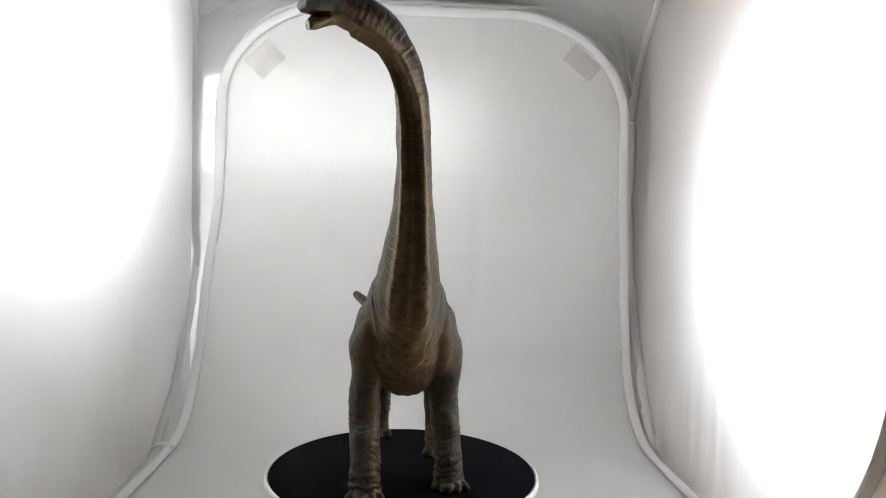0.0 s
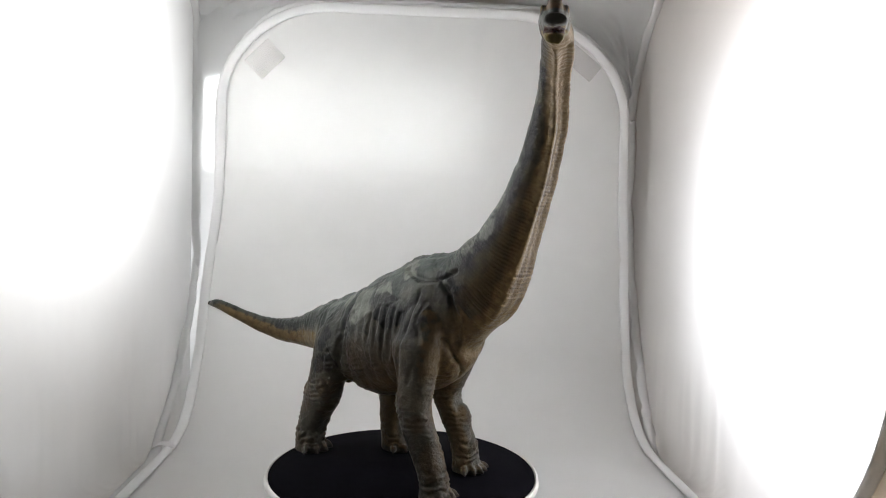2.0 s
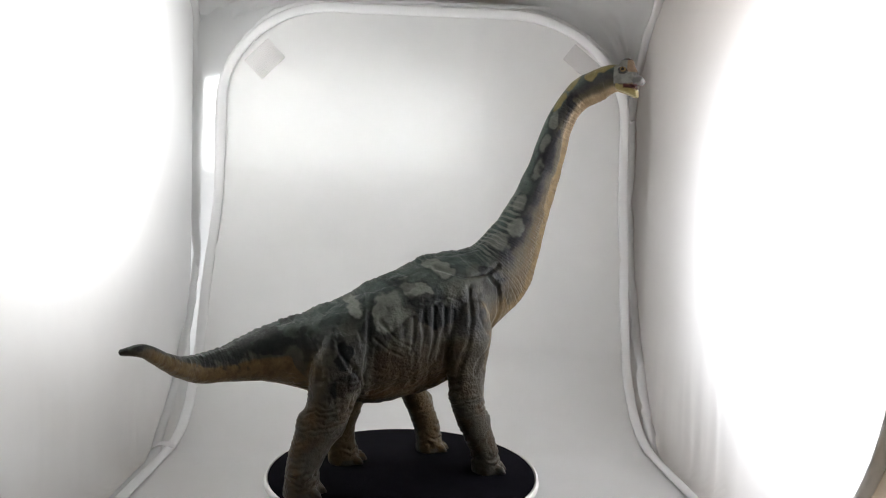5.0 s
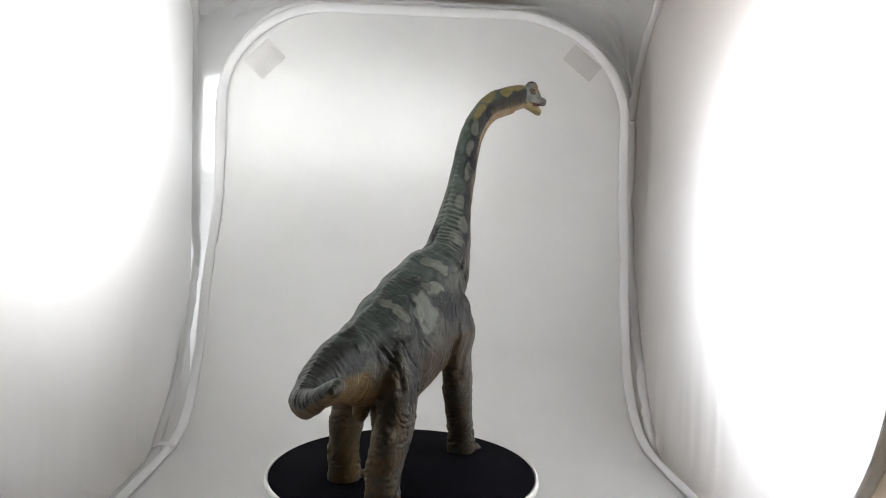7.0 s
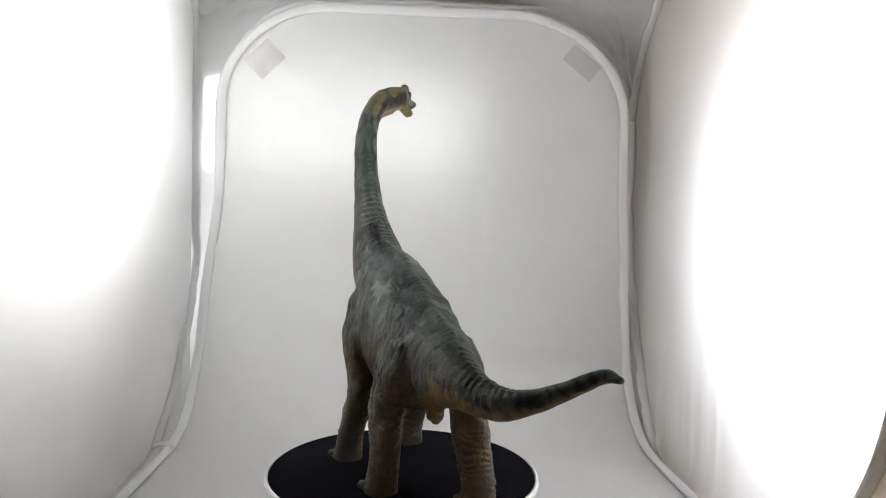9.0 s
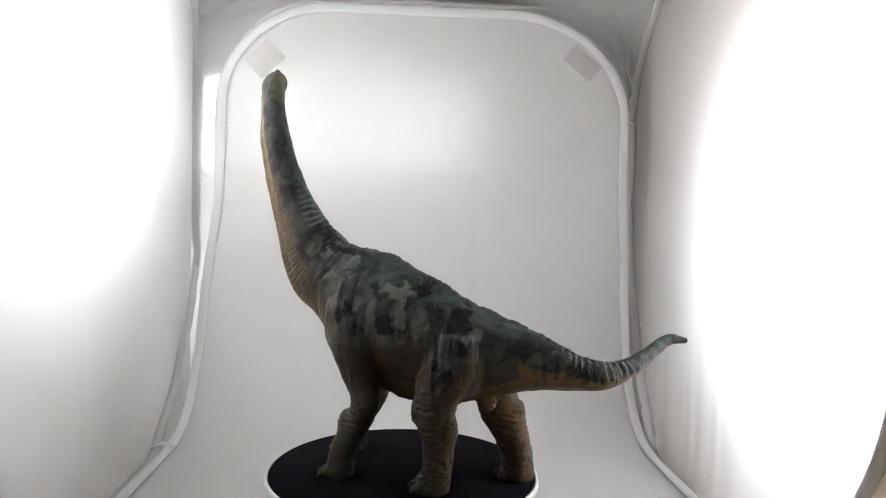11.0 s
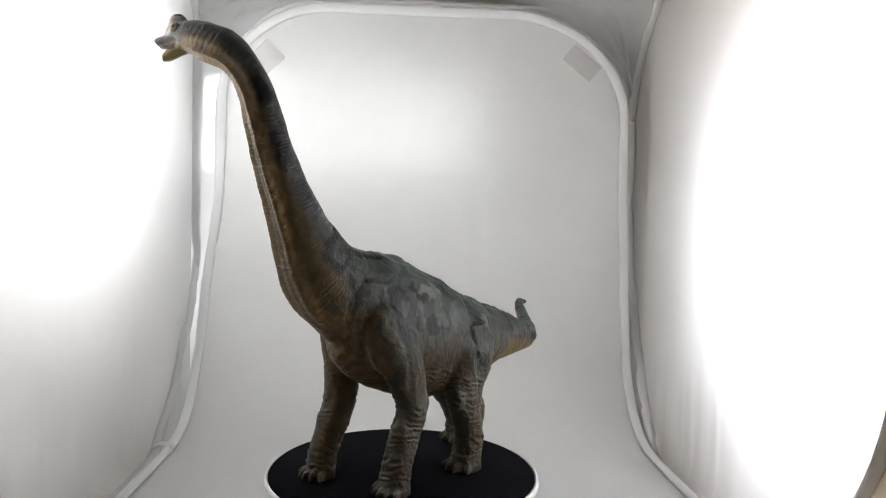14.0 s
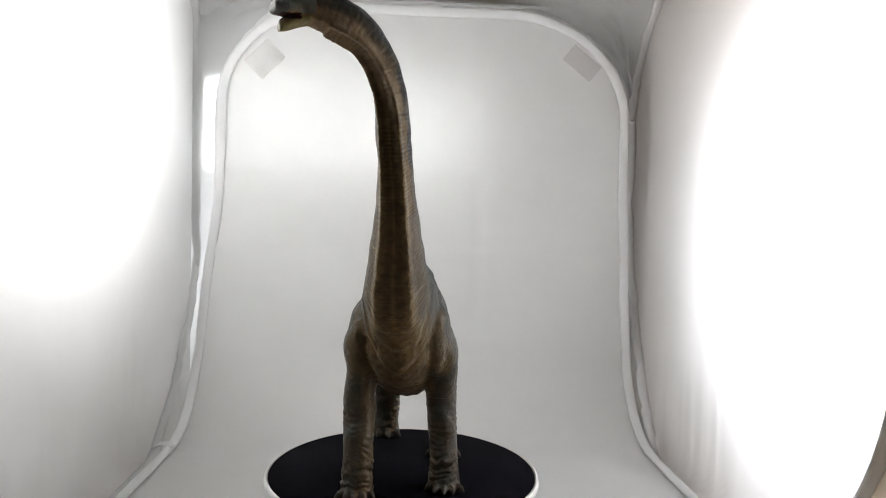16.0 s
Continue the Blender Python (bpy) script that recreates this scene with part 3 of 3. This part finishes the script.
    return bm


def smoothstep(a, b, x):
    t = np.clip((x - a) / (b - a), 0, 1)
    return t * t * (3 - 2 * t)


def field(co, scale, seed, octaves=3):
    """Smooth noise at every point."""
    sx, sy, sz = scale if isinstance(scale, tuple) else (scale, scale, scale)
    return np.array([noise.fractal((x * sx + seed, y * sy - seed, z * sz + 2 * seed), 1.0, 2.0, octaves) for x, y, z in co])


def build_dinosaur():
    temp = part("rough", rough_body(), SKIN)
    mod = temp.modifiers.new("remesh", "REMESH")
    mod.mode, mod.voxel_size = "VOXEL", 0.00085
    done = temp.evaluated_get(bpy.context.evaluated_depsgraph_get()).to_mesh()
    co = np.empty(len(done.vertices) * 3)
    done.vertices.foreach_get("co", co)
    co = co.reshape(-1, 3) * 10
    faces = [tuple(p.vertices) for p in done.polygons]
    edges = np.empty(len(done.edges) * 2, int)
    done.edges.foreach_get("vertices", edges)
    edges = edges.reshape(-1, 2)
    old = temp.data
    bpy.data.objects.remove(temp)
    bpy.data.meshes.remove(old)
    n = len(co)
    a, b = np.concatenate([edges[:, 0], edges[:, 1]]), np.concatenate([edges[:, 1], edges[:, 0]])
    deg = np.bincount(a, minlength=n)[:, None]

    def average(v):
        return np.stack([np.bincount(a, v[b, k], n) for k in range(3)], 1) / deg

    near_head = (np.linalg.norm(co - np.array(HEAD), axis=1) < 0.32) & ((co - np.array(HEAD)) @ np.array(FACE) > -0.10)
    amount = np.where(near_head | (co[:, 2] < 0.10) | (co[:, 1] > 1.75), 0.12, 0.55)[:, None]
    for k in range(24):
        co = co + amount * (average(co) - co)
        co = co - 0.45 * amount * (average(co) - co) * (k % 2)
    # place along the spine, and how far towards the back
    path = spline(TAIL + TRUNK + NECK, 5)
    tan, up, side = spine_frame(path)
    length = np.concatenate([[0], np.cumsum(np.linalg.norm(np.diff(path[:, :3], axis=0), axis=1))])
    near = np.empty(n, int)
    for i in range(0, n, 8000):
        d = ((co[i:i + 8000, None, :] - path[None, :, :3]) ** 2).sum(2) / (path[None, :, 3] ** 2 + 0.02)
        near[i:i + 8000] = d.argmin(1)
    off = co - path[near, :3]
    dv = (off * up[near]).sum(1) / path[near, 3]
    lat = (off * side[near]).sum(1) / path[near, 4]
    s = length[near] + (off * tan[near]).sum(1)
    # normals from the mesh
    me = bpy.data.meshes.new("dinosaur_figurine")
    me.from_pydata(co.tolist(), [], faces)
    nor = np.empty(n * 3)
    me.vertices.foreach_get("normal", nor)
    nor = nor.reshape(-1, 3)
    x, y, z = co.T
    leg = smoothstep(0.80, 0.55, z) * (y > -0.9) * (y < 1.1)
    trunk = (y > -0.75) & (y < 0.95) & (z > 0.5)
    neck = smoothstep(2.9, 3.2, s)
    tail = smoothstep(1.6, 1.2, s) * smoothstep(0.35, 0.6, s)
    # folds: rings on neck and tail, creases on the flanks and round the legs
    n1 = field(co, 5.0, 3.1, 2)
    n2 = field(co, 11.0, 7.3, 3)
    ventral = smoothstep(0.1, -0.5, dv)
    dorsal = smoothstep(-0.25, 0.2, dv)
    ring_weight = np.clip(neck * (0.35 + 0.65 * ventral) * smoothstep(4.5, 3.8, s) + 0.35 * neck + 0.35 * tail * dorsal * smoothstep(0.95, 1.2, y), 0, 1) * (1 - leg)
    ring_weight = np.where(near_head, 0.0, ring_weight) * (0.55 + 0.45 * smoothstep(-0.2, 0.2, n1))
    rings = np.sin(s * 2 * np.pi / 0.036 + 2.2 * n1 + 1.2 * n2) * (0.0005 + 0.0009 * ventral * smoothstep(4.6, 3.8, s) + 0.0) * ring_weight
    rings += np.sin(s * 2 * np.pi / 0.050 + 3.0 * n1 + 1.5 * n2) * 0.0024 * (0.3 + 1.2 * smoothstep(-0.15, 0.2, n2)) * tail * dorsal * (1 - leg) * smoothstep(0.95, 1.2, y)
    flank = field(co, (5.0, 13.0, 3.4), 1.7, 3)
    legring = np.sin((z + 0.25 * y) * 2 * np.pi / 0.062 + 6.0 * n1 + 5.0 * n2) * 0.0068 * (smoothstep(0.36, 0.22, z) + 0.5 * np.exp(-((z - 0.56) / 0.06) ** 2)) * smoothstep(0.03, 0.08, z) * (0.3 + 0.7 * smoothstep(-0.1, 0.3, n1))
    legring += np.sin((z + 0.15 * y) * 2 * np.pi / 0.040 + 5.0 * n1 + 4.0 * n2) * 0.0034 * smoothstep(0.95, 0.75, z) * smoothstep(0.05, 0.12, z) * smoothstep(-0.15, 0.2, n1 + 0.5 * n2) * (y > -0.75) * (y < 0.95)
    hide = field(co, (9.0, 5.0, 6.0), 4.3, 2)
    # tendons down the throat, ribs, a row of low knobs on the spine
    tendon = 0.030 * neck * ventral * np.exp(-((np.abs(lat) - 0.45) / 0.16) ** 2) * smoothstep(-0.35, -0.7, dv)
    ribs = 0.0025 * trunk * (x < 0) * np.exp(-((z - 1.05) / 0.22) ** 2) * np.sin(y * 2 * np.pi / 0.085 + 2.0 * n1) * smoothstep(0.35, 0.1, y) * smoothstep(-0.32, -0.2, y)
    ridge = np.exp(-(lat / 0.13) ** 2) * smoothstep(0.5, 0.8, dv) * (1 - leg) * smoothstep(0.5, 0.9, s)
    knobs = (0.006 + 0.010 * trunk + (0.0014 + 0.0022 * neck + 0.0010 * (y > 0.2)) * np.sin(s * 2 * np.pi / 0.048 + 2.0 * n1) + 0.004 * n2) * ridge * smoothstep(4.4, 3.9, s)
    shoulder = np.exp(-((y + 0.40) / 0.20) ** 2 - ((z - 1.0) / 0.32) ** 2) * (np.abs(x) > 0.15)
    creases = -0.004 * trunk * (0.35 + 0.65 * smoothstep(0.1, 0.4, dv)) * np.exp(-(field(co, 3.4, 9.2, 2) / 0.055) ** 2)
    creases -= 0.0055 * (y > -0.1) * (y < 0.98) * (z > 0.6) * smoothstep(0.15, 0.4, y) * np.exp(-(field(co, (4.0, 11.0, 4.5), 19.0, 2) / 0.07) ** 2)
    folds = np.zeros(n)
    for line, deep, wide in CREASES:
        gap = np.full(n, 9.0)
        for (ya, za), (yb, zb) in zip(line, line[1:]):
            f = np.clip(((y - ya) * (yb - ya) + (z - za) * (zb - za)) / ((yb - ya) ** 2 + (zb - za) ** 2), 0, 1)
            gap = np.minimum(gap, np.hypot(y - ya - f * (yb - ya), z - za - f * (zb - za)))
        gap = gap + 0.02 * n1
        folds += np.where(np.abs(x) > 0.12, deep * (0.55 * np.exp(-(gap / (2.6 * wide)) ** 2) - 1.75 * np.exp(-(gap / wide) ** 2)), 0)
    for (ya, za), (yb, zb) in zip(COLLAR, COLLAR[1:]):
        f = np.clip(((np.abs(x) - ya) * (yb - ya) + (z - za) * (zb - za)) / ((yb - ya) ** 2 + (zb - za) ** 2), 0, 1)
        gap = np.hypot(np.abs(x) - ya - f * (yb - ya), z - za - f * (zb - za)) + 0.02 * n1
        folds += np.where((y < -0.45) & (nor[:, 1] < -0.2), -0.028 * np.exp(-(gap / 0.015) ** 2) + 0.005 * np.exp(-((gap - 0.06) / 0.03) ** 2), 0)
    bulk = 0.007 * n1 + 0.0035 * n2 + 0.005 * trunk * flank * (1 - 0.85 * shoulder) * smoothstep(0.72, 0.35, dv) * smoothstep(0.72, 0.5, y) + 0.012 * trunk * smoothstep(0.2, 0.6, dv) * hide + creases * (1 - 0.9 * shoulder) + tendon + ribs + knobs + folds * (1 - 0.5 * shoulder) * np.where(x > 0, 0.35, 0.9)
    throat = smoothstep(length[-1] - 1.0, length[-1] - 0.6, s) * smoothstep(0.4, -0.1, dv) * ((co - np.array(HEAD)) @ np.array(FACE) < -0.05)
    rings += throat * 0.0017 * np.sin(s * 2 * np.pi / 0.036 + 2.5 * n1 + 1.5 * n2)
    bulk = np.where(near_head, 0.25 * bulk, bulk) * np.where((z < 0.05), 0.2, 1)
    co = co + nor * (bulk + rings + legring)[:, None]
    co[:, 2] = np.maximum(co[:, 2], 0.0)
    # paint
    grey = np.array([0.060, 0.056, 0.045])
    pale = np.array([0.185, 0.195, 0.168])
    green = np.array([0.050, 0.076, 0.068])
    dark = np.array([0.0065, 0.0072, 0.0085])
    ochre = np.array([0.158, 0.108, 0.050])
    brown = np.array([0.048, 0.031, 0.016])

    def lay(under, colour, weight):
        return under + (np.asarray(colour) - under) * np.clip(weight, 0, 1)[:, None]

    p1, p2, p3 = field(co, 3.0, 11.0, 2), field(co, 6.3, 23.0, 3), field(co, 20.0, 5.0, 3)
    round_angle = np.degrees(np.arctan2(dv, np.abs(lat) + 1e-6))

    def neck_spot(at, angle, rs, ra, soft=0.3):
        """A patch at a station of the spine and an angle round it."""
        where = np.interp(at, np.arange(len(TAIL + TRUNK + NECK)), length[::5])
        q = np.sqrt(((s - where) / rs) ** 2 + ((round_angle - angle) / ra) ** 2) + 0.5 * p2 + 0.2 * p3
        return smoothstep(1 + soft / 2, 1 - soft / 2, q) * (1 - leg)

    c = np.tile(grey, (n, 1))
    c = lay(c, green, smoothstep(0.15, 0.8, dv + 0.3 * p2) * 0.85 * (1 - leg))
    c = lay(c, pale, smoothstep(0.02, 0.2, p1) * smoothstep(-0.4, 0.1, dv) * 0.16)
    band = smoothstep(-0.3, 0.05, dv + 0.25 * p3) * (1 - 0.3 * smoothstep(0.7, 0.95, dv))
    c = lay(c, dark, smoothstep(0.0, 0.10, p2 - 0.3 * p1) * band * np.where(trunk, 0.42, np.where(neck > 0.3, 0.25, 0.6)))
    # the neck: dark sides and back with pale ovals
    c = lay(c, dark * 1.6, neck * smoothstep(-25, -5, round_angle + 18 * p2) * smoothstep(60, 30, round_angle + 25 * p1 - np.where(x > 0, 35, 0)) * np.where(x > 0, 0.2, 0.6))
    for at, angle, rs, ra in ((17.6, 4, 0.13, 20), (19.4, 6, 0.11, 18), (21.0, 0, 0.08, 16), (16.2, 20, 0.10, 16)):
        c = lay(c, (0.0075, 0.0055, 0.0095), neck_spot(at, angle, rs, ra, 0.5) * np.where(x > 0, 0.0, 0.85))
    for at, angle, rs, ra in ((16.3, 48, 0.085, 20), (17.4, 32, 0.08, 20), (18.8, 50, 0.095, 20), (20.4, 36, 0.09, 22), (21.8, 44, 0.08, 22), (23.0, 38, 0.07, 22)):
        c = lay(c, dark * 1.5, neck_spot(at, angle, rs * 1.4, ra * 1.5, 0.5) * 0.6)
        c = lay(c, pale, neck_spot(at, angle, rs, ra, 0.4) * np.where(x > 0.02, 0.12, 0.5))
    c = lay(c, (0.022, 0.029, 0.027), trunk * smoothstep(-0.1, 0.3, dv + 0.2 * p1) * np.where(x > 0, 0.3, 0.15))
    c = lay(c, (0.060, 0.050, 0.030), neck * smoothstep(12, -8, round_angle + 16 * p2) * 0.7)
    c = lay(c, pale * 1.1, neck * smoothstep(3.9, 3.6, s) * smoothstep(0.45, 0.7, dv) * smoothstep(0.0, 0.7, np.sin(s * 2 * np.pi / 0.052 + 2.0 * p2)) * 0.5)
    # flank patches, each side its own: way, y, z, half sizes, tilt
    def patch(way, py, pz, ry, rz, tilt=0.0, soft=0.3):
        ca, sa = math.cos(radians(tilt)), math.sin(radians(tilt))
        gy, gz = y - py + 0.05 * warp_y, z - pz + 0.05 * warp_z
        u, v = gy * ca + gz * sa, gz * ca - gy * sa
        q = np.sqrt((u / ry) ** 2 + (v / rz) ** 2) + 0.32 * p2 + 0.18 * p3
        return smoothstep(1 + soft / 2, 1 - soft / 2, q) * smoothstep(-0.02, 0.05, x * way)

    warp_y, warp_z = field(co, 8.0, 31.0, 3), field(co, 8.0, 47.0, 3)
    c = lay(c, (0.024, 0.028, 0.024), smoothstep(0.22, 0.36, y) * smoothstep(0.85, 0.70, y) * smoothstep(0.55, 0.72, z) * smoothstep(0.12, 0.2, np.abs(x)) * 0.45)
    deep = np.array([0.0042, 0.0052, 0.0060])
    for way, rows in ((-1, FLANK_RIGHT), (1, FLANK_LEFT)):
        for tone, py, pz, ry, rz, tilt in rows:
            if tone > 0:
                c = lay(c, deep, patch(way, py, pz, ry * 1.3, rz * 1.35, tilt, 0.5) * 0.45 * tone)
                c = lay(c, pale * 1.05, patch(way, py, pz, ry, rz, tilt) * (0.75 if way < 0 else 0.5) * tone)
            else:
                c = lay(c, deep, patch(way, py, pz, ry, rz, tilt) * -0.95 * tone)
    # blotches on the sides of the neck
    for way, rows in ((1, ((-1.262, 2.678, 0.05, 0.10), (-1.150, 2.336, 0.065, 0.15), (-1.032, 2.042, 0.10, 0.10))),
                      (-1, ((-1.09, 2.004, 0.06, 0.17), (-1.150, 2.412, 0.045, 0.15), (-1.215, 2.600, 0.03, 0.05), (-1.29, 2.81, 0.045, 0.10)))):
        for py, pz, ry, rz in rows:
            c = lay(c, (0.0075, 0.0065, 0.0095), patch(way, py, pz, ry, rz, 12, 0.6) * 0.9)
    c = lay(c, deep, patch(1, -0.735, 1.682, 0.13, 0.12, 0, 0.3) * 0.9)
    c = lay(c, grey * 0.9, patch(1, -0.735, 1.682, 0.075, 0.07, 0, 0.4) * 0.8)
    c = lay(c, deep, patch(1, -0.47, 1.655, 0.16, 0.035, -8, 0.4) * 0.9)
    # brown underside of the barrel
    c = lay(c, brown * 0.85, trunk * smoothstep(1.08, 0.88, z + 0.12 * p2) * smoothstep(0.42, 0.30, y) * smoothstep(-0.38, -0.22, y) * (1 - leg) * 0.8)
    c = lay(c, dark * 2.6, shoulder * smoothstep(-0.3, 0.25, p2 + 0.1) * np.where(x > 0, 0.85, 0.4))
    c = lay(c, ochre * 0.7, smoothstep(-0.35, -0.75, nor[:, 1] + 0.3 * p3) * smoothstep(0.75, 0.9, z) * smoothstep(1.5, 1.3, z) * (y < -0.4) * 0.7)
    belly = smoothstep(-0.15, -0.62, dv + 0.22 * p2) * (1 - 0.85 * leg * (z < 0.6))
    belly = np.where(s < 1.6, smoothstep(0.08, -0.12, dv + 0.2 * p2) * ((np.abs(x) < 0.17) | (y > 0.95)) * (z > 0.5) * smoothstep(0.05, 0.25, s), belly)
    belly = np.where(neck > 0.3, smoothstep(-24, -42, round_angle + 14 * p2 + 16 * smoothstep(3.9, 3.4, s)), belly * (1 - 0.85 * smoothstep(0.20, 0.27, np.abs(x)) * (s > 1.6)))
    c = lay(c, ochre * 0.5, neck * smoothstep(4.1, 3.7, s) * smoothstep(0, -20, round_angle + 10 * p2) * 0.85)
    c = lay(c, np.where((neck > 0.3)[:, None], ochre * (1.05 + 0.75 * smoothstep(4.0, 4.8, s))[:, None], ochre * 0.95), belly * np.where(neck > 0.3, 0.95, np.where(s < 1.6, 0.92, 0.62)))
    c = lay(c, brown, belly * smoothstep(0.0, 0.3, p3) * 0.35)
    c = lay(c, brown * 1.15, leg * smoothstep(-0.2, 0.3, p2) * 0.6)
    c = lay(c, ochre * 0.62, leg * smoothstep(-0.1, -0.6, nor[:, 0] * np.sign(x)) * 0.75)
    # dark cross stripes over the tail, a worn pale spine ridge, warm thighs
    stripe = smoothstep(0.15, 0.75, np.sin(s * 2 * np.pi / 0.085 + 2.5 * p2 + 1.5 * p3)) * smoothstep(-0.35, 0.0, dv + 0.3 * p3) * smoothstep(1.0, 1.2, y)
    c = lay(c, dark * 1.3, stripe * 0.6)
    c = lay(c, (0.020, 0.024, 0.021), smoothstep(0.10, 0.45, dv + 0.2 * p2) * smoothstep(0.6, 0.9, y) * (0.5 + 0.8 * smoothstep(-0.1, 0.15, p2)) * 0.75)
    c = lay(c, pale * 1.1, ridge * smoothstep(0.2, 0.9, np.sin(s * 2 * np.pi / 0.048)) * smoothstep(4.4, 3.9, s) * np.where(y > 0.6, 0.1, 0.35))
    c = lay(c, ochre * 0.55, smoothstep(0.1, 0.6, nor[:, 1]) * smoothstep(1.05, 0.85, z) * (y > 0.3) * (y < 0.95) * (0.6 + 0.5 * p2))
    c = lay(c, ochre * 0.95, smoothstep(-0.1, 0.4, nor[:, 1]) * smoothstep(0.95, 0.80, z) * smoothstep(0.20, 0.12, np.abs(x)) * (y > 0.45) * (y < 1.0) * (z > 0.45) * 0.85)
    # long dark stripes under the throat, between the tendons
    c = lay(c, brown * 0.6, neck * smoothstep(4.8, 4.4, s) * belly * smoothstep(0.22, 0.05, np.abs(np.abs(lat) - 0.18)) * 0.45)
    head_side = -np.sign((side[-6:] @ np.array(CHEEK)).sum())
    # pinkish throat with fine upright folds
    c = lay(c, (0.24, 0.175, 0.110), smoothstep(length[-1] - 0.95, length[-1] - 0.55, s) * smoothstep(-12, -38, round_angle + 10 * p2) * 0.8)
    # yellow patches over the nape and cheeks
    for at, angle in ((24.0, 58), (25.0, 72), (26.0, 55), (26.8, 75)):
        c = lay(c, (0.19, 0.150, 0.058), neck_spot(at, angle, 0.065, 24) * np.where(lat * head_side > 0, 0.85, 0.35))
    # head: dark muzzle and crest edge, yellow lower jaw, dark eyes
    q = co - np.array(HEAD)
    hf, hs, hu = q @ np.array(FACE), q @ np.array(CHEEK), q[:, 2]
    inside = near_head
    c = lay(c, (0.165, 0.168, 0.155), inside * (hf > -0.02) * (hu > -0.055) * (0.75 + 0.25 * (p3 > 0)))
    c = lay(c, (0.110, 0.110, 0.105), inside * (hf > 0.12) * (hu > -0.075))
    c = lay(c, (0.20, 0.16, 0.07), inside * (hf > -0.01) * (hu < -0.055 - 0.35 * np.maximum(hf, 0)) * (hu > -0.22))
    c = lay(c, (0.19, 0.10, 0.04), inside * (hu > 0.03) * (hu < 0.125) * (hf > 0.070) * 0.6)
    c = lay(c, (0.012, 0.010, 0.010), inside * (hu > 0.125))
    c = lay(c, (0.05, 0.015, 0.013), inside * (hf > 0.05) * (hf < 0.15) * (np.abs(hu + 0.068 + 0.10 * hf) < 0.012 + 0.04 * hf))
    eye = np.minimum(*[((q - np.array(FACE * 0.048 + CHEEK * 0.08 * k + ZUP * 0.048)) ** 2).sum(1) for k in (-1, 1)])
    c = lay(c, (0.020, 0.018, 0.018), inside * (eye < 0.038 ** 2) * 0.85)
    c = lay(c, (0.16, 0.11, 0.04), inside * (eye < 0.022 ** 2))
    c = lay(c, (0.006, 0.005, 0.005), inside * (eye < 0.013 ** 2))
    # claws
    claw = (z < 0.042) & (nor[:, 1] < 0.3)
    c = lay(c, (0.050, 0.044, 0.038), claw * 0.6)
    me.vertices.foreach_set("co", (co * 0.1).ravel())
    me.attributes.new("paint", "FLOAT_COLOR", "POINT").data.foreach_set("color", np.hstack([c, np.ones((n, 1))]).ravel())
    me.attributes.new("along", "FLOAT", "POINT").data.foreach_set("value", s * 2 * np.pi / 0.023)
    me.attributes.new("ringed", "FLOAT", "POINT").data.foreach_set("value", ring_weight)
    me.materials.append(SKIN)
    me.polygons.foreach_set("use_smooth", [True] * len(me.polygons))
    me.update()
    ob = new("dinosaur_figurine", me)
    return tagged(ob, "long-necked grey-green dinosaur figurine with ochre belly on a black turntable", "figurine")


DINOSAUR = build_dinosaur()


# ---------------------------------------------------------------- what moves
def motions():
    rows = [(float(k), pose(0, 0, 0, 0, 0, 22.144 * k)) for k in range(17)]
    walk(PLATTER, rows)
    walk(DINOSAUR, rows)


motions()
